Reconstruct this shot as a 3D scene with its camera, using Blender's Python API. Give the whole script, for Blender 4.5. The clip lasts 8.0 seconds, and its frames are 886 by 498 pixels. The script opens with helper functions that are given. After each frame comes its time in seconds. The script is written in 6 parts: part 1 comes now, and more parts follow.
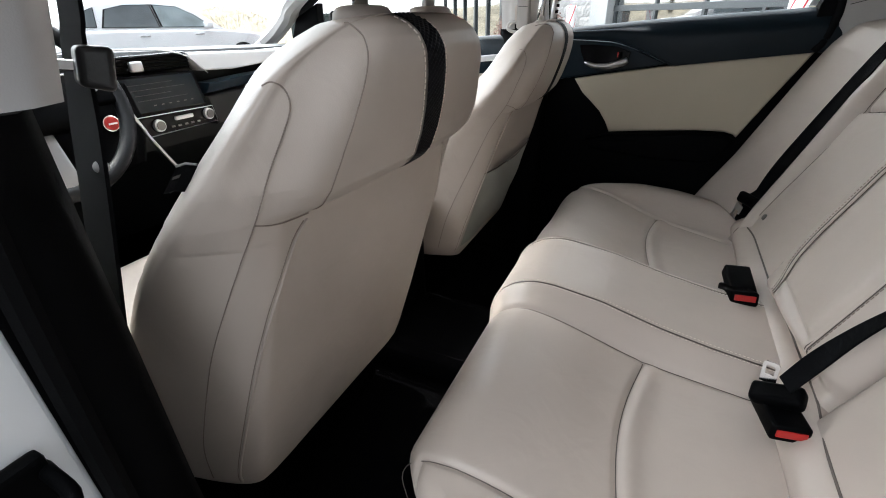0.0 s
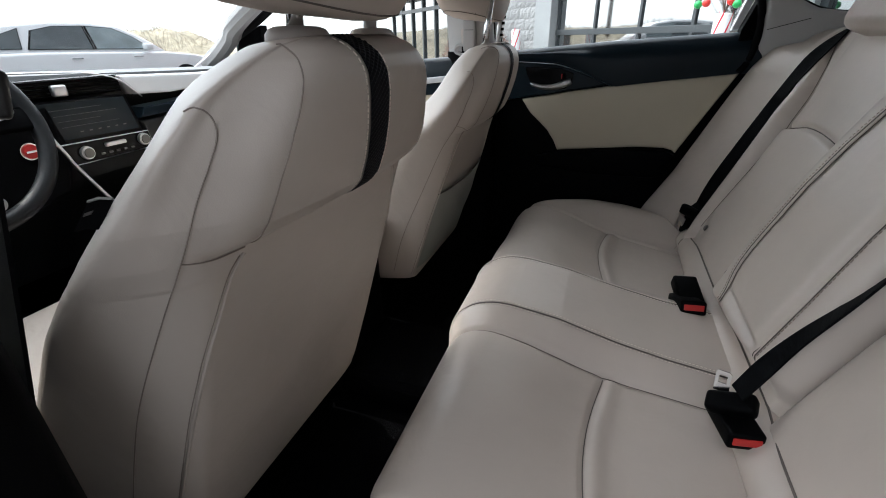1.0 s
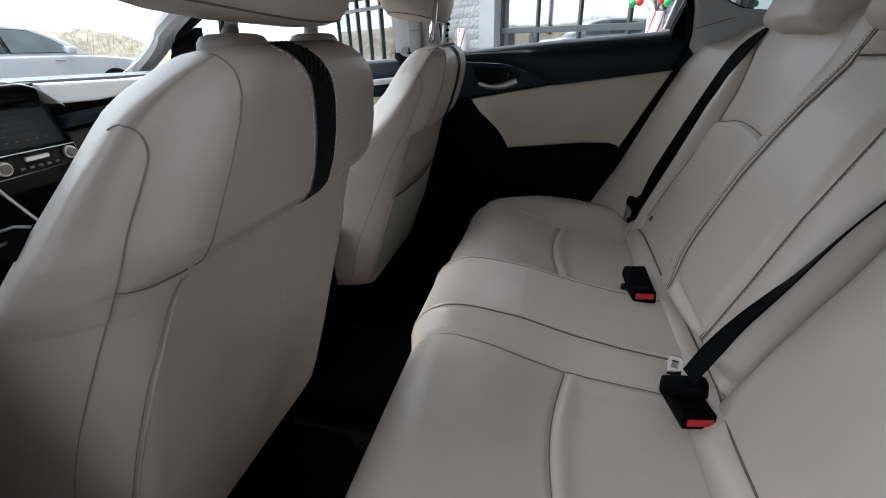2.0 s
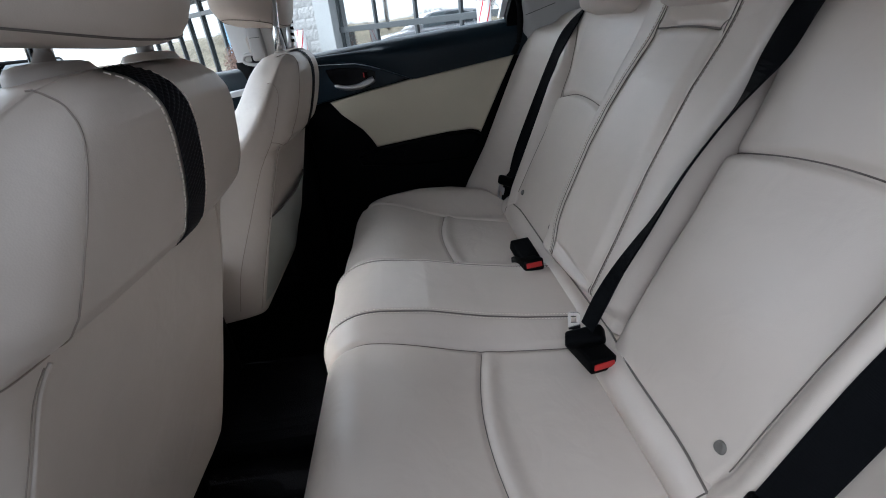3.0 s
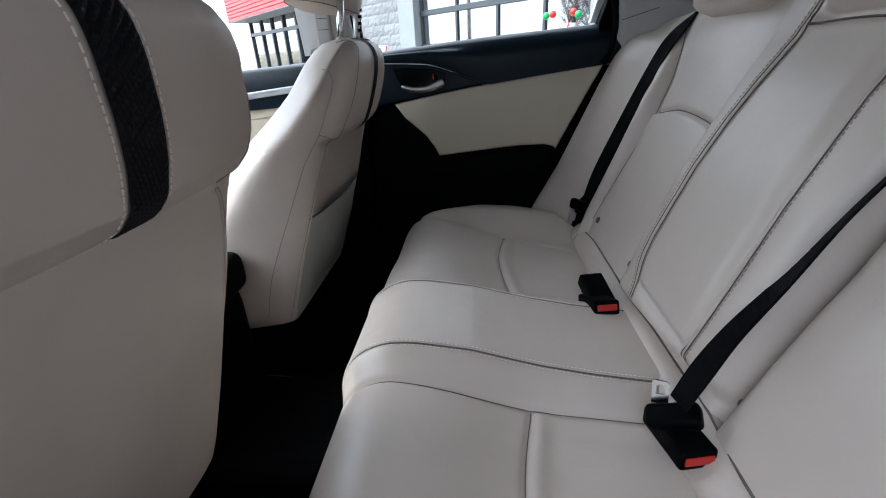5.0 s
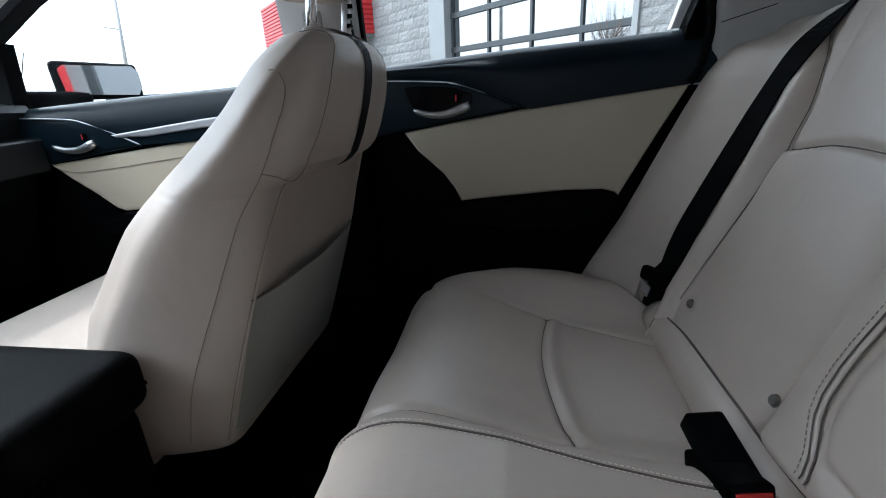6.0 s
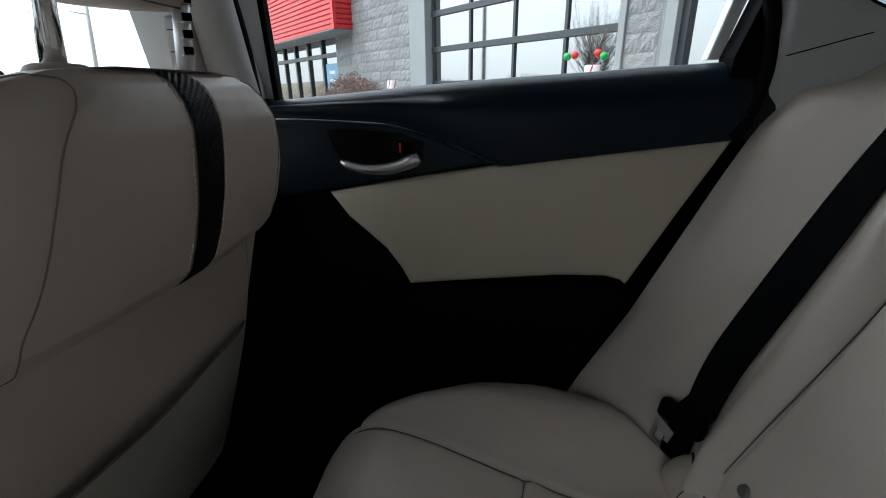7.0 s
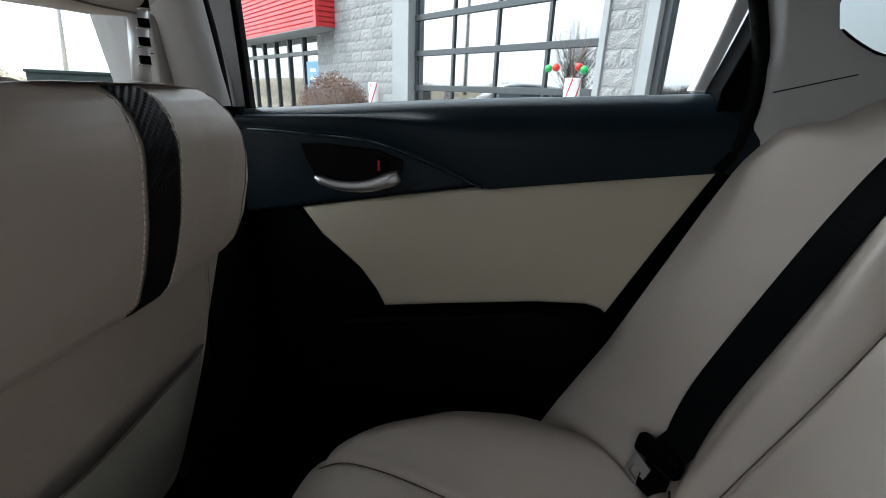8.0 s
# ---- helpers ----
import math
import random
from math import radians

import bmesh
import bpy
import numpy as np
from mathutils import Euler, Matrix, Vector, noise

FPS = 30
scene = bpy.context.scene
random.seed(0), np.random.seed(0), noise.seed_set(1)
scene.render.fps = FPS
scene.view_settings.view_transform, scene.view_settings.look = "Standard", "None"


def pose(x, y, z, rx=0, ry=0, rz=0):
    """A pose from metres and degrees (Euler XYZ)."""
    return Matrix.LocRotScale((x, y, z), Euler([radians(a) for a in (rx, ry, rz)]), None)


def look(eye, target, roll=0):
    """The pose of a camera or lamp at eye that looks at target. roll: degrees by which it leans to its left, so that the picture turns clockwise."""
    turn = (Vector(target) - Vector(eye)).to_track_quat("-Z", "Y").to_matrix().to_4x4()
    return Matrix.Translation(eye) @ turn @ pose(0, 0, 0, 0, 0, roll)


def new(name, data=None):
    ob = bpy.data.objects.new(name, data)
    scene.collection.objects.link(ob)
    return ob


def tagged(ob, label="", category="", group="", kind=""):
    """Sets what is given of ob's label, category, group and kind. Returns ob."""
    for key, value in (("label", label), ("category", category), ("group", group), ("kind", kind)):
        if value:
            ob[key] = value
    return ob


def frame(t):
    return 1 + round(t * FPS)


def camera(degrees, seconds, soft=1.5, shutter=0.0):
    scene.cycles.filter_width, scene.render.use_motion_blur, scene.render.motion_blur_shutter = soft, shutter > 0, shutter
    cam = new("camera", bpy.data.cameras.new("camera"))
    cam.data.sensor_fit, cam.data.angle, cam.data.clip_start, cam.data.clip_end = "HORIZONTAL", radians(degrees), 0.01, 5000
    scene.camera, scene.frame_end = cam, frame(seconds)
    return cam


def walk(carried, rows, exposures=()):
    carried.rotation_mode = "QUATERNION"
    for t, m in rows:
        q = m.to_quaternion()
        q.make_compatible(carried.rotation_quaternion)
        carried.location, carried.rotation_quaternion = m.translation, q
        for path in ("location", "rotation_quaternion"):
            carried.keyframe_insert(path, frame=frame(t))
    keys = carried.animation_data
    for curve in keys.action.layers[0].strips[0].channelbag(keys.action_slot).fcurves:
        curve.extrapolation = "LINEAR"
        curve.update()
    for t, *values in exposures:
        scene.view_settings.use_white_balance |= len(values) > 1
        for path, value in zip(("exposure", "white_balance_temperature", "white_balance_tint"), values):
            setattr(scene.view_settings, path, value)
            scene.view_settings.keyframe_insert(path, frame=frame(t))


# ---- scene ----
from mathutils.bvhtree import BVHTree

cam = camera(90.2, 8.0, 1.0)
PATH = [
    (0, (-0.825, 0.297, 1.026), (0.767, 1.067, 0.093), -1.4),
    (0.5, (-0.805, 0.299, 1.028), (0.875, 0.928, 0.145), -1.3),
    (1, (-0.803, 0.299, 1.025), (0.895, 0.909, 0.163), -1.1),
    (1.2, (-0.799, 0.301, 1.022), (0.904, 0.898, 0.159), -0.9),
    (2.3, (-0.79, 0.3, 1.032), (0.992, 0.555, 0.159), -2.9),
    (2.5, (-0.786, 0.319, 1.024), (1.007, 0.424, 0.146), -4.0),
    (3, (-0.788, 0.323, 1.035), (0.991, 0.235, 0.124), -6.1),
    (3.5, (-0.792, 0.318, 1.04), (0.962, 0.123, 0.099), -6.2),
    (4, (-0.796, 0.318, 1.043), (0.943, 0.075, 0.086), -5.7),
    (4.5, (-0.781, 0.311, 1.034), (0.974, 0.136, 0.09), -2.5),
    (4.7, (-0.742, 0.307, 1.015), (1.024, 0.336, 0.075), -2.0),
    (5.8, (-0.381, 0.341, 0.904), (1.482, 0.619, 0.23), -3.8),
    (6, (-0.308, 0.328, 0.926), (1.555, 0.608, 0.257), -2.4),
    (6.2, (-0.224, 0.317, 0.942), (1.643, 0.556, 0.266), -1.9),
    (6.4, (-0.147, 0.298, 0.948), (1.724, 0.517, 0.275), -1.9),
    (6.5, (-0.109, 0.295, 0.948), (1.761, 0.503, 0.272), -1.8),
    (7, (0.029, 0.305, 0.995), (1.899, 0.499, 0.313), -0.7),
    (7.5, (0.066, 0.304, 1.009), (1.945, 0.427, 0.334), 0.3),
    (8, (0.066, 0.311, 1.014), (1.949, 0.398, 0.347), 2.3),
]
walk(cam, [(t, look(eye, target, roll)) for t, eye, target, roll in PATH], exposures=[(0.0, 0.92, 6250, 8), (0.5, 0.54, 6150, 8), (1.2, 0.36, 6100, 8), (2.5, 0.24, 5750, 7), (3.0, 0.52, 5700, 7), (4.5, 0.66, 5700, 7), (5.8, 0.38, 5550, 6), (6.5, -0.22, 5900, 4), (7.0, -0.12, 5900, 4), (8.0, 0.38, 5950, 4)])

# ---- world, sun ----
SUN_DIR = Vector((0.09, 0.58, 0.81)).normalized()      # towards the sun
world = bpy.data.worlds.new("sky")
scene.world = world
world.use_nodes = True
wn = world.node_tree.nodes
wl = world.node_tree.links
sky = wn.new("ShaderNodeTexSky")
sky.sky_type, sky.sun_disc = "NISHITA", False
sky.sun_elevation = math.asin(SUN_DIR.z)
sky.sun_rotation = math.atan2(SUN_DIR.x, SUN_DIR.y)
sky.air_density, sky.dust_density, sky.ozone_density = 1.0, 3.0, 1.0
# thin bright haze, strongest towards the sun
way = wn.new("ShaderNodeTexCoord")
toward = wn.new("ShaderNodeVectorMath")
toward.operation = "DOT_PRODUCT"
toward.inputs[1].default_value = SUN_DIR
wl.new(way.outputs["Generated"], toward.inputs[0])
half_way = wn.new("ShaderNodeMapRange")
half_way.inputs["From Min"].default_value, half_way.inputs["From Max"].default_value = -1.0, 1.0
wl.new(toward.outputs["Value"], half_way.inputs["Value"])
glow = wn.new("ShaderNodeMath")
glow.operation, glow.inputs[1].default_value = "POWER", 4.0
wl.new(half_way.outputs["Result"], glow.inputs[0])
level = wn.new("ShaderNodeMapRange")
level.inputs["To Min"].default_value, level.inputs["To Max"].default_value = 2.5, 75.0
wl.new(glow.outputs[0], level.inputs["Value"])
haze = wn.new("ShaderNodeVectorMath")
haze.operation = "SCALE"
haze.inputs[0].default_value = (0.98, 1.0, 1.03)
wl.new(level.outputs["Result"], haze.inputs["Scale"])
whiten = wn.new("ShaderNodeMixRGB")
whiten.inputs[0].default_value = 0.6
wl.new(sky.outputs[0], whiten.inputs[1])
wl.new(haze.outputs[0], whiten.inputs[2])
wl.new(whiten.outputs[0], wn["Background"].inputs[0])
wn["Background"].inputs[1].default_value = 0.11
sun_data = bpy.data.lights.new("sun", "SUN")
sun_data.energy, sun_data.angle, sun_data.color = 1.6, radians(0.6), (1.0, 0.95, 0.88)
sun = new("sun", sun_data)
sun.matrix_world = look(SUN_DIR * 60, (0, 0, 0))


# ---- materials ----
def material(name, color, rough=0.5, metal=0.0, spread=0.08, scale=6.0, bump=0.0, bump_scale=300.0, spec=0.5, coat=0.0,
             grain="noise", random_value=0.0, pucker=0.0, stain=0.0, stain_scale=2.0, rough_spread=0.08):
    """A procedural surface: two scales of variation in colour and gloss, and a fine relief."""
    m = bpy.data.materials.new(name)
    m.use_nodes = True
    n, l = m.node_tree.nodes, m.node_tree.links
    b = n["Principled BSDF"]
    b.inputs["Metallic"].default_value = metal
    b.inputs["Specular IOR Level"].default_value = spec
    b.inputs["Coat Weight"].default_value = coat
    co = n.new("ShaderNodeTexCoord")
    big = n.new("ShaderNodeTexNoise")
    big.inputs["Scale"].default_value, big.inputs["Detail"].default_value = scale, 5
    l.new(co.outputs["Object"], big.inputs["Vector"])
    ramp = n.new("ShaderNodeMapRange")
    ramp.inputs["From Min"].default_value, ramp.inputs["From Max"].default_value = 0.25, 0.75
    ramp.inputs["To Min"].default_value, ramp.inputs["To Max"].default_value = 1 - spread, 1 + spread
    l.new(big.outputs["Fac"], ramp.inputs["Value"])
    value = ramp.outputs["Result"]
    if random_value:
        info = n.new("ShaderNodeObjectInfo")
        r2 = n.new("ShaderNodeMapRange")
        r2.inputs["To Min"].default_value, r2.inputs["To Max"].default_value = 1 - random_value, 1 + random_value
        l.new(info.outputs["Random"], r2.inputs["Value"])
        mul = n.new("ShaderNodeMath")
        mul.operation = "MULTIPLY"
        l.new(value, mul.inputs[0]), l.new(r2.outputs["Result"], mul.inputs[1])
        value = mul.outputs[0]
    if stain:
        st = n.new("ShaderNodeTexNoise")
        st.inputs["Scale"].default_value, st.inputs["Detail"].default_value = stain_scale, 8
        l.new(co.outputs["Object"], st.inputs["Vector"])
        r3 = n.new("ShaderNodeMapRange")
        r3.inputs["From Min"].default_value, r3.inputs["From Max"].default_value = 0.5, 0.75
        r3.inputs["To Min"].default_value, r3.inputs["To Max"].default_value = 1.0, 1 - stain
        l.new(st.outputs["Fac"], r3.inputs["Value"])
        mul = n.new("ShaderNodeMath")
        mul.operation = "MULTIPLY"
        l.new(value, mul.inputs[0]), l.new(r3.outputs["Result"], mul.inputs[1])
        value = mul.outputs[0]
    tint = n.new("ShaderNodeVectorMath")
    tint.operation = "SCALE"
    tint.inputs[0].default_value = color
    l.new(value, tint.inputs["Scale"])
    l.new(tint.outputs[0], b.inputs["Base Color"])
    rr = n.new("ShaderNodeMapRange")
    rr.inputs["To Min"].default_value, rr.inputs["To Max"].default_value = max(rough - rough_spread, 0.02), min(rough + rough_spread, 1)
    l.new(big.outputs["Fac"], rr.inputs["Value"])
    l.new(rr.outputs["Result"], b.inputs["Roughness"])
    if bump:
        if grain == "leather":
            fine = n.new("ShaderNodeTexVoronoi")
            fine.inputs["Scale"].default_value = bump_scale
            height = fine.outputs["Distance"]
        elif grain == "weave":
            fine = n.new("ShaderNodeTexWave")
            fine.wave_type, fine.bands_direction = "BANDS", "DIAGONAL"
            fine.inputs["Scale"].default_value = bump_scale
            height = fine.outputs["Fac"]
        else:
            fine = n.new("ShaderNodeTexNoise")
            fine.inputs["Scale"].default_value, fine.inputs["Detail"].default_value = bump_scale, 6
            height = fine.outputs["Fac"]
        l.new(co.outputs["Object"], fine.inputs["Vector"])
        bp = n.new("ShaderNodeBump")
        bp.inputs["Strength"].default_value, bp.inputs["Distance"].default_value = bump, 1.0 / bump_scale
        l.new(height, bp.inputs["Height"])
        l.new(bp.outputs[0], b.inputs["Normal"])
        if pucker:
            soft = n.new("ShaderNodeTexNoise")
            soft.inputs["Scale"].default_value, soft.inputs["Detail"].default_value, soft.inputs["Distortion"].default_value = 14.0, 3.0, 0.6
            l.new(co.outputs["Object"], soft.inputs["Vector"])
            wide = n.new("ShaderNodeBump")
            wide.inputs["Strength"].default_value, wide.inputs["Distance"].default_value = pucker, 0.02
            l.new(soft.outputs["Fac"], wide.inputs["Height"])
            l.new(wide.outputs[0], bp.inputs["Normal"])
    return m


def glass(name, tint=(1, 1, 1), rough=0.0, ior=1.45):
    m = bpy.data.materials.new(name)
    m.use_nodes = True
    b = m.node_tree.nodes["Principled BSDF"]
    b.inputs["Base Color"].default_value = (*tint, 1)
    b.inputs["Roughness"].default_value, b.inputs["IOR"].default_value = rough, ior
    b.inputs["Transmission Weight"].default_value = 1.0
    return m


leather = material("ivory_leatherette", (0.485, 0.418, 0.364), 0.42, spread=0.06, scale=7, pucker=0.12, bump=0.06, bump_scale=900, grain="leather", spec=0.55)
leather_panel = material("ivory_door_vinyl", (0.44, 0.390, 0.300), 0.45, spread=0.04, scale=5, pucker=0.10, bump=0.05, bump_scale=900, grain="leather", spec=0.4)
pocket_vinyl = material("grey_pocket_vinyl", (0.33, 0.325, 0.29), 0.5, spread=0.04, scale=5, bump=0.05, bump_scale=900, grain="leather", spec=0.35)
# sewn lines, coloured dark enough to carry the shade of their creases too
seam_shade_thread = material("seam_shadow_thread", (0.115, 0.096, 0.083), 0.8, spread=0.1, scale=60)
seam_soft = material("taupe_seam_thread", (0.27, 0.222, 0.19), 0.8, spread=0.1, scale=60)
stitch_thread = material("ivory_stitch_thread", (0.78, 0.70, 0.62), 0.7, spread=0.1, scale=80)
mesh_black = material("black_mesh_fabric", (0.0040, 0.0040, 0.0055), 0.5, spread=0.3, scale=60, bump=0.2, bump_scale=900, spec=0.14)
black_plastic = material("black_grained_plastic", (0.0016, 0.0017, 0.0020), 0.5, spread=0.15, scale=10, bump=0.25, bump_scale=900, spec=0.03)
soft_black = material("black_soft_touch", (0.0020, 0.0064, 0.0106), 0.33, spread=0.1, scale=6, bump=0.15, bump_scale=1100, spec=0.20)
soft_black.node_tree.nodes["Principled BSDF"].inputs["Sheen Weight"].default_value = 0.30
soft_black.node_tree.nodes["Principled BSDF"].inputs["Sheen Roughness"].default_value = 0.25
soft_black.node_tree.nodes["Principled BSDF"].inputs["Sheen Tint"].default_value = (0.55, 0.75, 0.90, 1)
dash_black = material("charcoal_dash_skin", (0.0035, 0.0045, 0.0056), 0.38, spread=0.1, scale=6, bump=0.2, bump_scale=900, spec=0.40)
wheel_leather = material("dark_wheel_leather", (0.0045, 0.0048, 0.0056), 0.40, spread=0.12, scale=20, bump=0.15, bump_scale=900, grain="leather", spec=0.25)
latch_grey = material("worn_black_latch_plastic", (0.010, 0.010, 0.011), 0.35, spread=0.2, scale=30, bump=0.1, bump_scale=400, spec=0.4)
gloss_black = material("gloss_black", (0.002, 0.002, 0.0025), 0.15, spread=0.1, scale=4, spec=0.10, rough_spread=0.05)
carpet = material("black_carpet", (0.0022, 0.0022, 0.0025), 0.95, spread=0.35, scale=40, bump=0.8, bump_scale=500, spec=0.03)
belt_web = material("black_belt_webbing", (0.0020, 0.0023, 0.0030), 0.75, spread=0.15, scale=30, bump=0.2, bump_scale=500, grain="weave", spec=0.07)
belt_grey = material("greige_belt_webbing", (0.42, 0.37, 0.33), 0.7, spread=0.1, scale=30, bump=0.5, bump_scale=500, grain="weave")
red_plastic = material("red_release_button", (0.40, 0.016, 0.014), 0.4, spread=0.05, scale=30)
chrome = material("bright_chrome", (0.80, 0.80, 0.80), 0.12, metal=1.0, spread=0.03, rough_spread=0.06)
satin = material("satin_silver", (0.60, 0.60, 0.61), 0.36, metal=1.0, spread=0.04, scale=20)
trim_grey = material("warm_grey_trim", (0.38, 0.371, 0.362), 0.6, spread=0.04, scale=8, bump=0.2, bump_scale=800)
guide_pale = material("pale_post_guide", (0.42, 0.375, 0.335), 0.5, spread=0.04, scale=8, bump=0.15, bump_scale=800)
guide_grey = material("greige_guide_plastic", (0.27, 0.255, 0.245), 0.5, spread=0.04, scale=8, bump=0.15, bump_scale=800)
headliner = material("light_headliner_cloth", (0.30, 0.295, 0.285), 0.9, spread=0.05, scale=30, bump=0.3, bump_scale=900)
dark_cap = material("grey_anchor_cap", (0.11, 0.10, 0.09), 0.5, spread=0.1, scale=60)
white_paint = material("white_car_paint", (0.78, 0.79, 0.80), 0.22, spread=0.02, scale=3, coat=0.6, rough_spread=0.05)
rubber = material("black_rubber_seal", (0.002, 0.002, 0.0024), 0.7, spread=0.2, scale=30, bump=0.2, bump_scale=600, spec=0.08)
screen_mat = material("display_glass", (0.006, 0.010, 0.013), 0.12, spread=0.3, scale=9, spec=0.14, rough_spread=0.03)
menu_grey = material("faint_display_grey", (0.030, 0.034, 0.038), 0.4, spread=0.1, scale=20)
satin_white = material("pale_silver_decor", (0.70, 0.71, 0.72), 0.35, spread=0.02, scale=20, rough_spread=0.03)
vehicle_glass = material("dark_tinted_vehicle_glass", (0.10, 0.115, 0.12), 0.12, spread=0.45, scale=1.6, spec=0.5)
vehicle_glass_pale = material("pale_vehicle_glass", (0.26, 0.31, 0.32), 0.12, spread=0.3, scale=2.5, spec=0.5)
brush_straw = material("dry_straw_brush", (0.50, 0.45, 0.37), 0.9, spread=0.22, scale=3)
dark_green = material("weathered_green_metal", (0.055, 0.075, 0.068), 0.5, spread=0.15, scale=3)
silver_paint = material("silver_white_paint", (0.86, 0.87, 0.88), 0.25, spread=0.02, scale=2, coat=0.6)
car_glass = glass("clear_car_glass", (0.97, 0.99, 0.98), ior=1.10)
tinted_glass = glass("grey_tinted_car_glass", (0.50, 0.54, 0.54), ior=1.10)
dark_glass = material("tinted_reflecting_glass", (0.02, 0.025, 0.028), 0.03, spread=0.1, spec=1.0, rough_spread=0.01)
dark_glass.node_tree.nodes["Principled BSDF"].inputs["IOR"].default_value = 2.6
asphalt = material("worn_asphalt", (0.09, 0.088, 0.085), 0.9, spread=0.18, scale=1.5, bump=0.6, bump_scale=60, stain=0.3, stain_scale=0.4)
concrete = material("pale_concrete", (0.42, 0.41, 0.39), 0.85, spread=0.1, scale=2, bump=0.3, bump_scale=80, stain=0.2)
block_mat = material("grey_split_face_block", (0.30, 0.30, 0.295), 0.9, spread=0.12, scale=9, bump=0.7, bump_scale=45, random_value=0.10)
# only for the two added light blockers beside the car
blocker_dark = material("matte_dark_blocker", (0.07, 0.068, 0.065), 0.9, spread=0.12, scale=3, bump=0.4, bump_scale=40)
mortar_mat = material("grey_mortar", (0.27, 0.27, 0.265), 0.95, spread=0.1, scale=9, bump=0.3, bump_scale=90)
steel_frame = material("grey_painted_steel", (0.30, 0.31, 0.31), 0.5, spread=0.06, scale=3)
alu_dark = material("dark_anodised_aluminium", (0.062, 0.068, 0.072), 0.4, metal=0.4, spread=0.08, scale=5)
red_metal = material("red_ribbed_cladding", (0.62, 0.030, 0.035), 0.45, spread=0.06, scale=2)
wrap_white = material("white_bollard_wrap", (0.82, 0.80, 0.80), 0.5, spread=0.04, scale=10)
wrap_red = material("red_bollard_stripe", (0.65, 0.03, 0.05), 0.5, spread=0.06, scale=10)
hedge_leaf = material("dry_brown_hedge_leaf", (0.115, 0.062, 0.045), 0.8, spread=0.5, scale=25)
bark = material("grey_brown_bark", (0.10, 0.075, 0.06), 0.9, spread=0.3, scale=15, bump=0.6, bump_scale=60)
dry_grass = material("dry_straw_grass", (0.42, 0.365, 0.265), 0.95, spread=0.35, scale=3, stain=0.3, stain_scale=0.7)
pole_grey = material("galvanised_pole", (0.55, 0.56, 0.57), 0.5, metal=0.2, spread=0.08, scale=5)
poster_blue = material("pale_blue_poster", (0.25, 0.45, 0.62), 0.6, spread=0.1, scale=4)
paper = material("white_paper", (0.80, 0.80, 0.79), 0.8, spread=0.03, scale=10)
ink_blue = material("blue_ink", (0.04, 0.06, 0.35), 0.7, spread=0.1, scale=20)
store_dark = material("dim_shop_interior", (0.10, 0.095, 0.09), 0.8, spread=0.3, scale=1.0)
green_ball = material("green_ornament", (0.03, 0.40, 0.10), 0.3, spread=0.05)
red_ball = material("red_ornament", (0.65, 0.04, 0.03), 0.3, spread=0.05)


# ---- building helpers ----
def mesh_of(name, verts, faces, mat, smooth=True):
    me = bpy.data.meshes.new(name)
    me.from_pydata([tuple(v) for v in verts], [], [tuple(f) for f in faces])
    me.materials.append(mat)
    if smooth:
        me.polygons.foreach_set("use_smooth", [True] * len(me.polygons))
    me.update()
    return me


def put_mesh(name, me, parent=None, label=""):
    ob = new(name, me)
    if parent:
        ob.parent = parent
    return tagged(ob, label)


def part(name, bm, mat, parent=None, label="", smooth=False):
    """Links a bmesh as one mesh object under a thing or a part."""
    me = bpy.data.meshes.new(name)
    bmesh.ops.recalc_face_normals(bm, faces=bm.faces)
    bm.to_mesh(me)
    bm.free()
    me.materials.append(mat)
    if smooth:
        me.polygons.foreach_set("use_smooth", [True] * len(me.polygons))
    return put_mesh(name, me, parent, label)


def thing(name, label, category, at=(0, 0, 0), group="", kind=""):
    ob = new(name)
    ob.location = at
    ob.empty_display_size = 0.1
    return tagged(ob, label, category, group, kind)


def lift(parent, *obs):
    """Parents obs, built in world places, under a thing that is not at the origin."""
    for o in obs:
        o.parent = parent
        o.matrix_parent_inverse = Matrix.Translation(-Vector(parent.location))


def grid_faces(n, m, close=False):
    f = []
    for i in range(n - 1):
        for j in range(m if close else m - 1):
            k = (j + 1) % m
            f.append((i * m + j, i * m + k, (i + 1) * m + k, (i + 1) * m + j))
    return f


def box(lo, hi, bevel=0.0, seg=2):
    bm = bmesh.new()
    bmesh.ops.create_cube(bm, size=1)
    c = [(a + b) / 2 for a, b in zip(lo, hi)]
    s = [b - a for a, b in zip(lo, hi)]
    for v in bm.verts:
        v.co = Vector((c[0] + v.co.x * s[0], c[1] + v.co.y * s[1], c[2] + v.co.z * s[2]))
    if bevel:
        bmesh.ops.bevel(bm, geom=bm.edges[:], offset=bevel, segments=seg, affect="EDGES", profile=0.6)
    return bm


